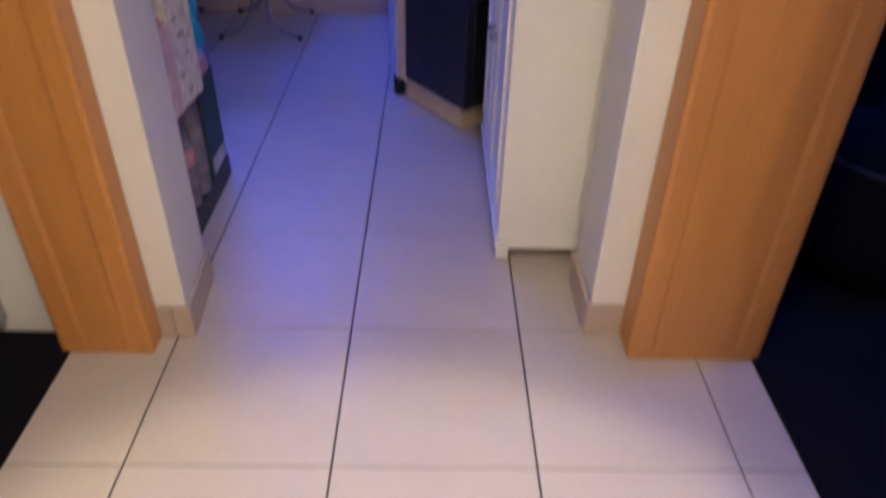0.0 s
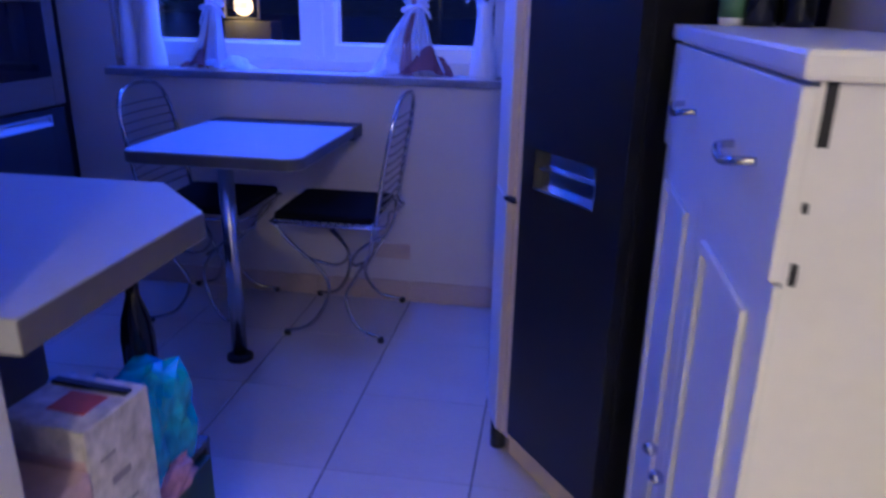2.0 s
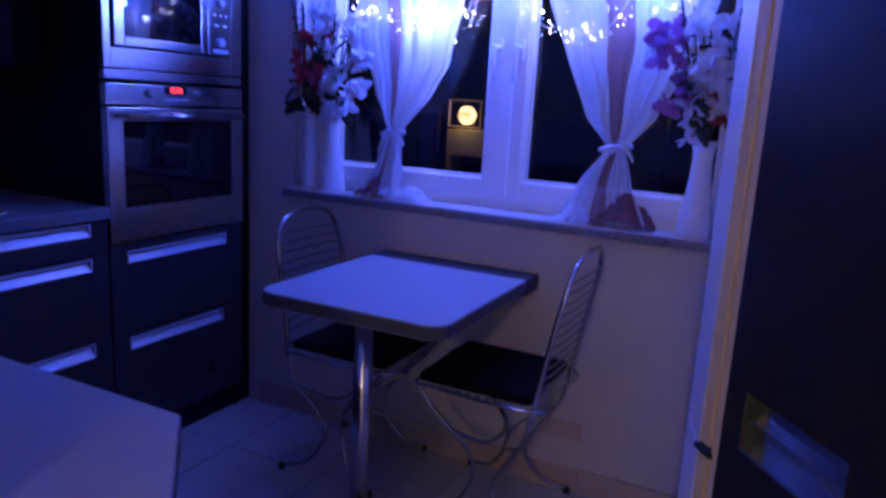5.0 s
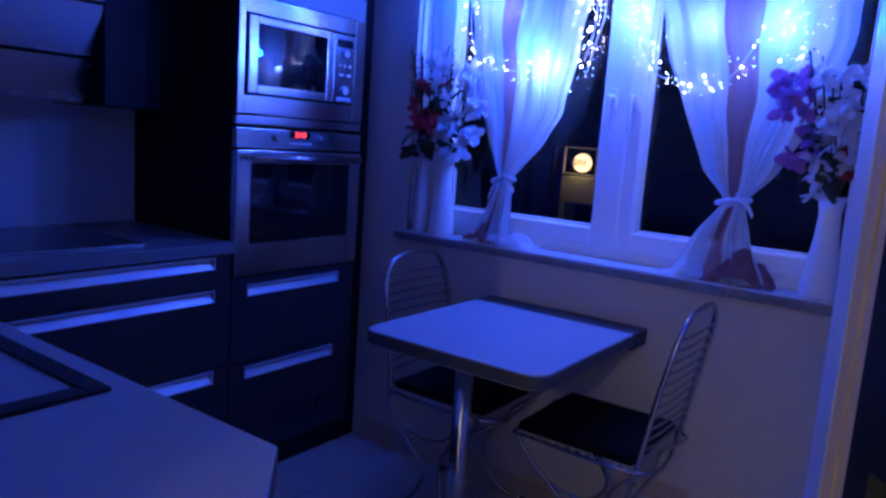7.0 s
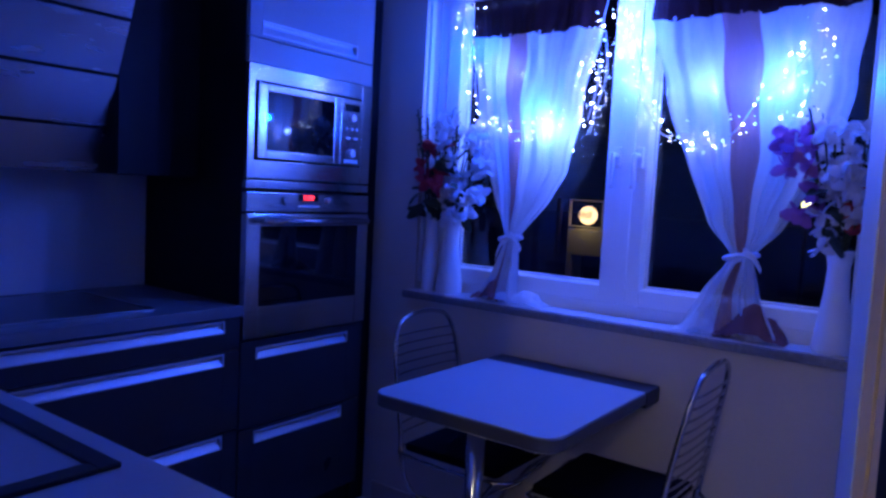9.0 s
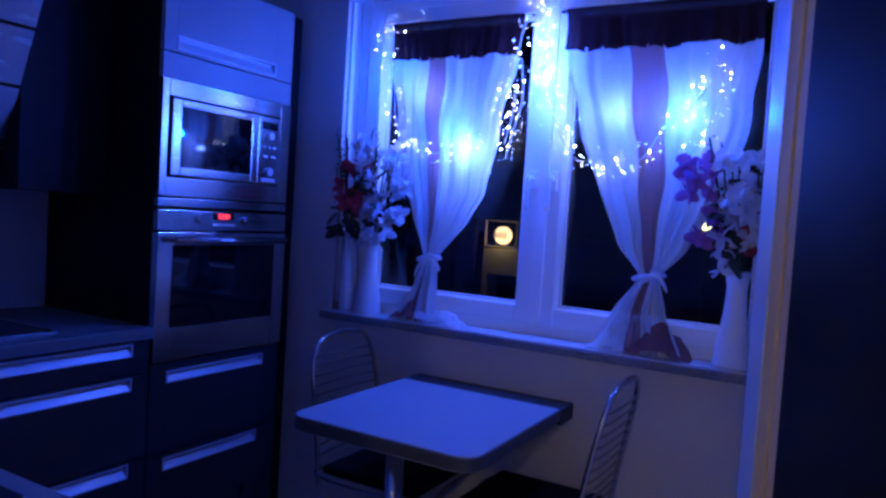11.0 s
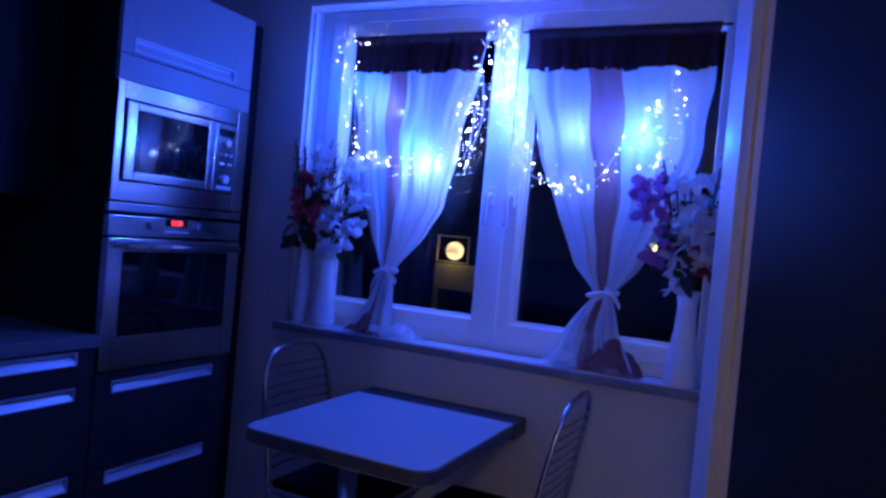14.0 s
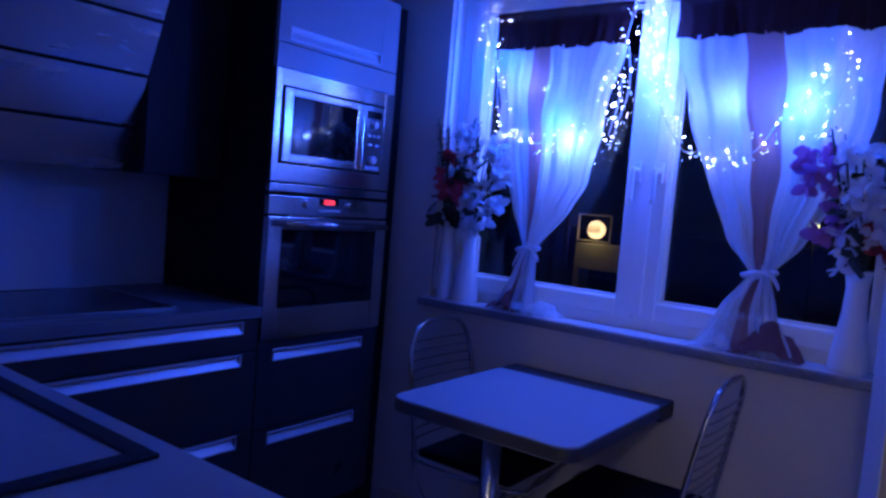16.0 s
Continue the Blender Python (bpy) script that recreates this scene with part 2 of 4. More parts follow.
M_GLASS = clear_glass("window glass")
M_VASE = material("white ceramic", (0.78, 0.77, 0.76), 0.3, spread=0.04, grain=20, bump=0.02)
M_PETALW = sheer("white petals", (0.80, 0.78, 0.80), 0.0, 0.35)
M_PETALP = sheer("pink petals", (0.55, 0.08, 0.10), 0.0, 0.3)
M_PETALV = sheer("violet petals", (0.42, 0.17, 0.42), 0.0, 0.3)
M_LEAF = material("dark leaves", (0.03, 0.045, 0.02), 0.5, spread=0.3, grain=40)
M_CABLE = material("clear cable", (0.55, 0.6, 0.62), 0.3, spread=0.05)
M_BULB = glowing("blue bulb", (0.40, 0.54, 1.0), 9)
M_BULBH = glowing("bright white bulb", (0.72, 0.76, 1.0), 80)
M_BULBW = glowing("warm bulb", (1.0, 0.68, 0.64), 16)
M_PENEDGE = material("worktop edging", (0.13, 0.12, 0.125), 0.5, spread=0.08)

# ---- structure ----
WY = 2.38          # kitchen face of the window wall
CEIL = 2.50
XL, XR = -2.42, 0.62
WX0, WX1, WZ0, WZ1 = -1.62, 0.03, 0.925, 2.16

bm = B()
box(bm, XL - 0.2, WX0, WY, WY + 0.3, 0, CEIL)
box(bm, WX1, 0.93, WY, WY + 0.3, 0, CEIL)
box(bm, WX0, WX1, WY, WY + 0.3, 0, WZ0 - 0.03)
box(bm, WX0, WX1, WY, WY + 0.3, WZ1, CEIL)
single("wall_north", bm, M_KWALL_DIM, "painted plaster wall round the kitchen window", "wall", "structure")
single("wall_west", box(B(), XL - 0.2, XL, 0.19, WY, 0, CEIL), M_KWALL_DIM, "painted kitchen wall behind the cooker", "wall", "structure")
bm = B()
box(bm, XR, 0.93, 0.20, 1.06, 0, CEIL)
box(bm, 0.88, 0.93, 1.06, WY, 0, CEIL)
single("wall_east", bm, M_KWALL_DIM, "white painted kitchen wall behind the fridge, darkened for shade", "wall", "structure")
# partition between hall and kitchen, a plain opening with a lintel
single("wall_partition_west", prism(B(), [(-2.62, -0.030), (-0.367, -0.030), (-0.384, 0.19), (-2.62, 0.19)], 0, CEIL, 0.004), M_WALL, "white painted end of the partition wall", "wall", "structure")
single("wall_partition_east", box(B(), 0.560, 0.93, -0.004, 0.20, 0, CEIL, 0.004), M_WALL, "white painted pier beside the passage", "wall", "structure")
single("lintel", box(B(), -0.366, 0.559, 0.0, 0.19, 2.12, CEIL), M_WALL, "white painted lintel over the passage", "lintel", "structure")
# hall walls with a doorway on either side, and the end wall behind
bm = B()
box(bm, -0.63, -0.445, -2.6, -0.95, 0, CEIL)
box(bm, -0.63, -0.445, -0.95, -0.031, 2.06, CEIL)
single("wall_hall_west", bm, M_WALL, "white hall wall with a doorway", "wall", "structure")
bm = B()
box(bm, 0.647, 0.93, -2.6, -0.95, 0, CEIL)
box(bm, 0.647, 0.93, -0.95, -0.005, 2.06, CEIL)
single("wall_hall_east", bm, M_WALL, "white hall wall with a doorway", "wall", "structure")
single("wall_hall_end", box(B(), -0.63, 0.93, -2.75, -2.6, 0, CEIL), M_WALL, "white end wall of the hall", "wall", "structure")
single("ceiling", box(B(), -2.62, 0.93, -2.75, 2.68, CEIL, CEIL + 0.15), M_CEIL, "white painted ceiling", "ceiling", "structure")
# dark rooms beyond the doorways
bm = B()
box(bm, -3.0, -2.85, -2.75, 0.0, 0, CEIL)
box(bm, -3.0, -0.63, -2.9, -2.75, 0, CEIL)
single("wall_west_room", bm, M_WALL, "dim walls of the side room", "wall", "structure")
bm = B()
box(bm, 3.2, 3.35, -2.75, 2.6, 0, CEIL)
box(bm, 0.93, 3.35, -2.9, -2.75, 0, CEIL)
box(bm, 0.93, 3.35, 2.45, 2.6, 0, CEIL)
single("wall_east_room", bm, M_WALL, "dim walls of the blue lit side room", "wall", "structure")
bm = B()
box(bm, -3.0, -2.62, -2.9, 0.0, CEIL, CEIL + 0.15)
box(bm, 0.93, 3.35, -2.9, 2.6, CEIL, CEIL + 0.15)
single("ceiling_side_rooms", bm, M_CEIL, "white ceiling of the side rooms", "ceiling", "structure")
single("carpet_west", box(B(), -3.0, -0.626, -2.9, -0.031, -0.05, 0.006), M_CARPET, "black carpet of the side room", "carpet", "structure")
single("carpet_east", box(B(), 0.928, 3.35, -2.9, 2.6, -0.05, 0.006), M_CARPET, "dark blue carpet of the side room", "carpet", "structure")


def lining(name, x0, x1, y0, y1, inner):
    ob = thing(name, ((x0 + x1) / 2, y0, 0), "orange beech door lining with a rounded casing", "door frame", "door frames of the hall", "structure")
    part("lining_board", box(B(), x0, x1, y0, y1, 0, 2.06, 0.003), M_BEECH, ob)
    if inner < 0:
        part("casing", box(B(), x1 - 0.052, x1 + 0.012, y0 - 0.004, y1 + 0.008, 0, 2.12, 0.012), M_BEECH, ob)
        part("stop", box(B(), x0 - 0.012, x0 + 0.05, y0 - 0.004, y1 + 0.008, 0, 2.12, 0.012), M_BEECH, ob)
    else:
        part("casing", box(B(), x0 - 0.012, x0 + 0.05, y0 - 0.004, y1 + 0.008, 0, 2.12, 0.012), M_BEECH, ob)
        part("stop", box(B(), x1 - 0.052, x1 + 0.012, y0 - 0.004, y1 + 0.008, 0, 2.12, 0.012), M_BEECH, ob)
    return ob


lining("door_frame_west", -0.632, -0.446, -0.094, -0.040, -0.446)
lining("door_frame_east", 0.648, 0.930, -0.094, -0.014, 0.648)

# window: outer frame, two sashes, panes, handles
win = thing("window_1", (-0.80, 2.50, WZ0), "white plastic double casement window, closed, dark night behind", "window", "", "structure")


def ring(bm, x0, x1, z0, z1, w, y0, y1, bevel=0.004, wz=None):
    wz = wz or w
    box(bm, x0, x0 + w, y0, y1, z0, z1, bevel)
    box(bm, x1 - w, x1, y0, y1, z0, z1, bevel)
    box(bm, x0 + w, x1 - w, y0 + 0.001, y1, z0, z0 + wz, bevel)
    box(bm, x0 + w, x1 - w, y0 + 0.001, y1, z1 - wz, z1, bevel)
    return bm


part("outer_frame", ring(B(), WX0, WX1, WZ0, WZ1, 0.05, 2.475, 2.55), M_PVC, win)
for x0, x1, g0, g1 in ((-1.565, -0.800, -1.493, -0.877), (-0.796, -0.025, -0.716, -0.10)):
    sash = part("sash", ring(B(), x0, x1, 0.968, 2.115, g0 - x0 - 0.006, 2.455, 2.535, 0.006, 0.062), M_PVC, win)
    part("glazing_bead", ring(B(), g0 - 0.012, g1 + 0.012, 1.026, 2.056, 0.012, 2.505, 2.528, 0.003), M_PVC, win)
    pane = part("pane", box(B(), g0 - 0.003, g1 + 0.003, 2.518, 2.522, 1.034, 2.048), M_GLASS, win)
    pane.visible_shadow = False
part("centre_strip", box(B(), -0.802, -0.768, 2.448, 2.458, 0.985, 2.10, 0.003), M_PVC, win)
for hx in (-0.823, -0.747):
    h = part("handle", box(B(), hx - 0.013, hx + 0.013, 2.437, 2.455, 1.435, 1.505, 0.005), M_PVC, win)
    part("lever", tube(B(), [(hx, 2.445, 1.475), (hx, 2.405, 1.475), (hx, 2.396, 1.465), (hx, 2.396, 1.365)], 0.009, 8), M_PVC, h)
part("strap_guide", box(B(), WX0 - 0.002, WX0 + 0.012, 2.40, 2.425, 0.96, 2.14, 0.003), M_FRIDGE, win, "grey roller blind strap in the reveal")
sill = thing("window_sill", (-0.80, 2.42, WZ0 - 0.03), "pale stone window sill with a dark front edge", "sill", "", "structure")
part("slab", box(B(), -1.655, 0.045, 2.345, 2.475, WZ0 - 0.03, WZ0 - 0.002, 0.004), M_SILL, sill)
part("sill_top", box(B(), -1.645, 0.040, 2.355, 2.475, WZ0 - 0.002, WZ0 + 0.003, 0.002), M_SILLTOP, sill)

# outside: night terrace with a ball lamp in a lantern frame and a far lamp
single("ground", box(B(), -60, 60, 2.68, 90, -0.9, -0.8), M_CARPET, "dark ground outside in the night", "ground", "structure")
M_GLOBE = glowing("lamp globe glass", (1.0, 0.60, 0.26), 2.2)
M_LITPAINT = material("lit wall paint", (0.34, 0.30, 0.22), 0.7)
gl = thing("garden_lantern", (-4.02, 9.2, -0.8), "glowing ball lamp in a square frame on a pale cabinet outside", "lantern")
bm = B()
bmesh.ops.create_uvsphere(bm, u_segments=24, v_segments=16, radius=0.125, matrix=Matrix.Translation((-4.05, 9.20, 1.09)))
part("globe", bm, M_GLOBE, gl, "warm glowing glass ball")
bm = B()
for k in range(7):
    a = -0.09 + 0.03 * k
    tube(bm, [(-4.05 + a, 9.08, 1.05), (-4.05 + a * 1.1, 9.07, 1.14)], 0.008, 6)
part("grille", bm, M_BLACK, gl)
part("frame", ring(B(), -4.25, -3.76, 0.93, 1.30, 0.02, 9.02, 9.06), M_LITPAINT, gl)
part("cabinet", box(B(), -4.27, -3.62, 9.05, 9.45, 0.55, 0.90, 0.01), M_LITPAINT, gl)
part("post", box(B(), -4.46, -4.40, 9.05, 9.12, 0.55, 1.30, 0.01), M_DARK, gl)
part("foot", box(B(), -4.27, -4.20, 9.05, 9.40, -0.8, 0.55, 0.01), M_LITPAINT, gl)
lamp("lantern_light", (-4.0, 8.85, 1.05), 1.8, (1.0, 0.68, 0.30), 0.03)
far = thing("street_lamp", (-2.10, 13.5, -0.8), "small yellow street lamp far off in the dark", "street lamp")
bm = B()
bmesh.ops.create_uvsphere(bm, u_segments=12, v_segments=8, radius=0.08, matrix=Matrix.Translation((-2.10, 13.5, 1.40)))
part("bulb", bm, glowing("yellow lamp", (1.0, 0.8, 0.25), 4), far)
part("pole", tube(B(), [(-2.10, 13.6, -0.8), (-2.10, 13.6, 1.45)], 0.03), M_BLACK, far)

# ---- kitchen: tall oven column ----
FX = -1.82
col = thing("oven_column", (FX - 0.29, 1.99, 0), "tall anthracite kitchen unit with two drawers and a grey top door", "kitchen cabinet")
bm = B()
box(bm, -2.41, FX - 0.022, 1.69, 1.708, 0.0, 2.085)
box(bm, -2.41, FX - 0.022, 2.282, 2.30, 0.0, 2.085)
box(bm, -2.41, FX - 0.03, 1.708, 2.282, 0.0, 0.10)
box(bm, -2.41, FX - 0.022, 1.708, 2.282, 2.067, 2.085)
box(bm, -2.41, -2.39, 1.708, 2.282, 0.1, 2.067)
for z in (0.775, 1.29, 1.725):
    box(bm, -2.39, FX - 0.025, 1.708, 2.282, z - 0.009, z + 0.003)
part("body", bm, M_DARK, col)
part("filler", box(B(), FX - 0.06, FX - 0.03, 2.302, WY - 0.001, 0, 2.085), M_DARK, col)


def front(name, x, y0, y1, z0, z1, mat, parent, slot=None):
    """A front with a recessed metal grip channel in it: slot = (y0, y1, z0, z1)."""
    bm = B()
    if slot:
        a, b, c, d = slot
        box(bm, x - 0.02, x, y0, a, z0, z1, 0.0015)
        box(bm, x - 0.02, x, b, y1, z0, z1, 0.0015)
        if c > z0 + 0.002:
            box(bm, x - 0.02, x, a, b, z0, c, 0.0015)
        if z1 > d + 0.002:
            box(bm, x - 0.02, x, a, b, d, z1, 0.0015)
    else:
        box(bm, x - 0.02, x, y0, y1, z0, z1, 0.0015)
    ob = part(name, bm, mat, parent)
    if slot:
        h = B()
        box(h, x - 0.018, x - 0.016, a, b, c, d)
        box(h, x - 0.016, x + 0.003, a, b, d - 0.005, d)
        box(h, x - 0.016, x + 0.003, a, a + 0.006, c, d - 0.005)
        box(h, x - 0.016, x + 0.003, b - 0.006, b, c, d - 0.005)
        # slanted lower lip that catches the light
        v = [h.verts.new(p) for p in ((x + 0.003, a + 0.006, c), (x + 0.003, b - 0.006, c), (x - 0.015, b - 0.006, c + (d - c) * 0.68), (x - 0.015, a + 0.006, c + (d - c) * 0.68),
                                      (x + 0.003, a + 0.006, c + 0.004), (x + 0.003, b - 0.006, c + 0.004))]
        h.faces.new((v[0], v[1], v[5], v[4]))
        h.faces.new((v[4], v[5], v[2], v[3]))
        part("grip", h, M_ALU, ob, "brushed metal grip channel")
    return ob


front("top_door", FX, 1.692, 2.298, 1.810, 2.083, M_BLUEFRONT, col, (1.743, 2.205, 1.820, 1.866))
front("filler_panel", FX, 1.692, 2.298, 1.724, 1.806, M_BLUEFRONT, col)
front("drawer", FX, 1.692, 2.298, 0.462, 0.772, M_ANTH, col, (1.757, 2.212, 0.703, 0.745))
front("drawer", FX, 1.692, 2.298, 0.102, 0.458, M_ANTH, col, (1.757, 2.195, 0.400, 0.445))

mw = thing("microwave", (FX, 1.97, 1.335), "built-in stainless steel microwave with a dark glass door", "microwave")


def yz_ring(bm, x0, x1, y0, y1, z0, z1, l, r, b, t, bevel=0.002):
    box(bm, x0, x1, y0, y0 + l, z0, z1, bevel)
    box(bm, x0, x1, y1 - r, y1, z0, z1, bevel)
    box(bm, x0, x1 - 0.0005, y0 + l, y1 - r, z0, z0 + b, bevel)
    box(bm, x0, x1 - 0.0005, y0 + l, y1 - r, z1 - t, z1, bevel)
    return bm


part("trim_frame", yz_ring(B(), FX - 0.02, FX + 0.004, 1.692, 2.298, 1.337, 1.722, 0.027, 0.055, 0.062, 0.056), M_STEEL, mw)
part("gap", box(B(), FX - 0.02, FX - 0.012, 1.719, 2.243, 1.399, 1.666), M_BLACK, mw)
door = part("door_frame", yz_ring(B(), FX - 0.012, FX + 0.012, 1.727, 2.118, 1.405, 1.660, 0.040, 0.030, 0.030, 0.026, 0.004), M_STEEL, mw)
part("door_glass", box(B(), FX - 0.008, FX + 0.006, 1.767, 2.088, 1.435, 1.634), M_BLACKGLASS, mw, "dark mirror-like microwave window")
panel = part("control_panel", box(B(), FX - 0.012, FX + 0.010, 2.124, 2.238, 1.405, 1.660, 0.003), M_STEEL, mw)
part("display", box(B(), FX + 0.010, FX + 0.0125, 2.142, 2.222, 1.612, 1.640), M_BLACKGLASS, panel)


def x_knob(bm, x, y, z, r, d):
    prof = [(r, 0), (r, d * 0.7), (r * 0.85, d)]
    rings = [[bm.verts.new((x + h, y + q * math.cos(2 * math.pi * k / 16), z + q * math.sin(2 * math.pi * k / 16))) for k in range(16)] for q, h in prof]
    for a, b in zip(rings, rings[1:]):
        for k in range(16):
            bm.faces.new((a[k], a[(k + 1) % 16], b[(k + 1) % 16], b[k])).smooth = True
    bm.faces.new(rings[-1])
    bm.faces.new(rings[0][::-1])
    return bm


for z, r in ((1.588, 0.015), (1.452, 0.017)):
    part("knob", x_knob(B(), FX + 0.010, 2.182, z, r, 0.014), M_ALU, panel)
for y in (2.155, 2.182, 2.209):
    part("button", x_knob(B(), FX + 0.010, y, 1.545, 0.006, 0.004), M_ALU, panel)
for y in (2.163, 2.203):
    part("button", box(B(), FX + 0.010, FX + 0.014, y - 0.012, y + 0.012, 1.506, 1.514, 0.001), M_ALU, panel)
part("label_plate", box(B(), FX + 0.010, FX + 0.012, 2.145, 2.22, 1.413, 1.428), M_ALU, panel)

ov = thing("oven", (FX, 1.995, 0.78), "built-in stainless steel oven, red clock lit, dark glass door", "oven")
part("top_strip", box(B(), FX - 0.02, FX + 0.002, 1.692, 2.298, 1.302, 1.331, 0.002), M_STEEL, ov)
fas = part("fascia", box(B(), FX - 0.02, FX + 0.006, 1.692, 2.298, 1.222, 1.290, 0.003), M_STEEL, ov)
part("clock_window", box(B(), FX + 0.006, FX + 0.008, 1.925, 2.022, 1.262, 1.288), M_BLACKGLASS, fas)
for y in (1.862, 2.078):
    part("knob", x_knob(B(), FX + 0.006, y, 1.262, 0.015, 0.016), M_STEEL, fas)
part("label_plate", box(B(), FX + 0.006, FX + 0.0075, 1.925, 2.03, 1.240, 1.247), M_ALU, fas)
txt = bpy.data.curves.new("digits", "FONT")
txt.body, txt.size, txt.extrude, txt.align_x = "23:00", 0.024, 0.0004, "CENTER"
txt.materials.append(glowing("red digits", (1.0, 0.03, 0.04), 4.5))
tob = new("clock_digits", txt)
tob.parent = fas
tob.matrix_basis = Matrix.Translation(Vector((FX + 0.0095, 1.972, 1.2665)) - BASE[ov]) @ Euler((radians(90), 0, radians(90))).to_matrix().to_4x4()
od = part("door_frame", yz_ring(B(), FX - 0.02, FX + 0.010, 1.692, 2.298, 0.780, 1.216, 0.060, 0.060, 0.112, 0.045, 0.003), M_STEEL, ov)
part("door_glass", box(B(), FX - 0.012, FX + 0.0085, 1.751, 2.239, 0.891, 1.172), M_BLACKGLASS, ov, "black glass oven door")
bm = B()
tube(bm, [(FX + 0.045, 1.735, 1.190), (FX + 0.045, 2.262, 1.190)], 0.011, 12)
for y in (1.760, 2.235):
    tube(bm, [(FX + 0.008, y, 1.190), (FX + 0.045, y, 1.190)], 0.008, 8)
part("door_handle", bm, M_CHROME, ov)

# base unit, worktop, hob, splashback, hood
bu = thing("base_unit", (FX - 0.29, 1.2, 0), "anthracite kitchen base unit with three drawers and metal grips", "kitchen cabinet")
bm = B()
box(bm, -2.41, FX - 0.022, 0.76, 1.688, 0.10, 0.862)
box(bm, -2.41, FX - 0.07, 0.76, 1.688, 0.0, 0.10)
part("body", bm, M_DARK, bu)
front("drawer", FX, 0.765, 1.686, 0.752, 0.860, M_ANTH, bu, (0.80, 1.622, 0.812, 0.855))
front("drawer", FX, 0.765, 1.686, 0.472, 0.748, M_ANTH, bu, (0.80, 1.622, 0.700, 0.743))
front("drawer", FX, 0.765, 1.686, 0.102, 0.468, M_ANTH, bu, (0.80, 1.622, 0.414, 0.462))
single("kitchen_worktop", box(B(), -2.42, FX + 0.012, 0.74, 1.689, 0.865, 0.903, 0.003), M_COUNTER, "dark grey worktop beneath the cooker hood", "worktop", at=(-2.1, 1.2, 0.865))
hob = thing("hob", (-2.13, 1.10, 0.903), "black glass hob set in the worktop", "hob")
part("glass_plate", box(B(), -2.36, -1.90, 0.80, 1.40, 0.903, 0.909, 0.002), M_BLACKGLASS, hob)
bm = B()
box(bm, -2.37, -2.36, 0.79, 1.41, 0.903, 0.911)
box(bm, -1.90, -1.89, 0.79, 1.41, 0.903, 0.911)
box(bm, -2.36, -1.90, 0.79, 0.80, 0.903, 0.911)
box(bm, -2.36, -1.90, 1.40, 1.41, 0.903, 0.911)
part("rim", bm, M_STEEL, hob)
single("splashback", box(B(), -2.419, -2.411, 0.20, 1.688, 0.904, 1.42), M_SPLASH, "smooth grey splashback behind the hob", "splashback", at=(-2.41, 1, 0.904))

hood = thing("cooker_hood", (-2.25, 1.0, 1.33), "slanted brushed steel cooker hood with horizontal grooves", "cooker hood")


def slant(z):
    return -2.20 + (z - 1.33) * 0.41


for z0, z1 in ((1.33, 1.468), (1.478, 1.632), (1.642, 1.800), (1.810, 1.97), (1.98, 2.14)):
    bm = B()
    a0, a1 = slant(z0), slant(z1)
    prof = [(a0 - 0.02, z0), (a0, z0), (a1, z1), (a1 - 0.02, z1)]
    for y in (0.60, 1.38):
        for px, pz in prof:
            bm.verts.new((px, y, pz))
    bm.verts.ensure_lookup_table()
    for i in range(4):
        bm.faces.new([bm.verts[k] for k in (i, (i + 1) % 4, 4 + (i + 1) % 4, 4 + i)])
    bm.faces.new([bm.verts[k] for k in (3, 2, 1, 0)])
    bm.faces.new([bm.verts[k] for k in (4, 5, 6, 7)])
    bmesh.ops.recalc_face_normals(bm, faces=bm.faces[:])
    part("slat", bm, M_HOOD, hood)
bm = B()
prof = [(-2.41, 1.335), (slant(1.335) - 0.021, 1.335), (slant(2.14) - 0.021, 2.14), (-2.41, 2.14)]
for y in (0.605, 1.375):
    for px, pz in prof:
        bm.verts.new((px, y, pz))
bm.verts.ensure_lookup_table()
for i in range(4):
    bm.faces.new([bm.verts[k] for k in (i, (i + 1) % 4, 4 + (i + 1) % 4, 4 + i)])
bm.faces.new([bm.verts[k] for k in (3, 2, 1, 0)])
bm.faces.new([bm.verts[k] for k in (4, 5, 6, 7)])
bmesh.ops.recalc_face_normals(bm, faces=bm.faces[:])
part("body", bm, M_DARK, hood)

# assumed cupboard: a black box that fills the dark area beside the hood
wcup = thing("wall_cupboard", (-2.25, 1.535, 1.325), "assumed black narrow wall cupboard between hood and oven column", "kitchen cabinet")
part("body", box(B(), -2.41, -2.10, 1.384, 1.688, 1.325, 2.085, 0.002), M_DARK, wcup)
part("door", box(B(), -2.099, -2.080, 1.386, 1.686, 1.327, 2.083, 0.002), M_DARK, wcup)

# peninsula
pen = thing("peninsula_worktop", (-1.1, 0.46, 0.86), "pale grey laminate peninsula worktop with a cut corner", "worktop")
part("slab", prism(B(), [(-1.80, 0.192), (-0.358, 0.192), (-0.358, 0.584), (-0.504, 0.735), (-1.80, 0.735)], 0.858, 0.899, 0.002), M_WORKTOP, pen)
part("edging", prism(B(), [(-1.80, 0.1925), (-0.3565, 0.1925), (-0.3565, 0.5846), (-0.5034, 0.7365), (-1.80, 0.7365)], 0.8585, 0.896), M_PENEDGE, pen, "grey edging strip")
pb = thing("peninsula_cupboard", (-1.2, 0.46, 0), "dark base unit beneath the peninsula", "kitchen cabinet")
part("body", box(B(), -1.80, -0.76, 0.193, 0.70, 0.08, 0.857, 0.002), M_ANTH, pb)
part("plinth", box(B(), -1.80, -0.80, 0.193, 0.66, 0.0, 0.08), M_DARK, pb)
snk = thing("sink_drainer", (-1.1, 0.5, 0.899), "drainer board with a dark raised rim set in the peninsula", "sink")
bm = B()
box(bm, -1.40, -0.815, 0.655, 0.690, 0.899, 0.907, 0.003)
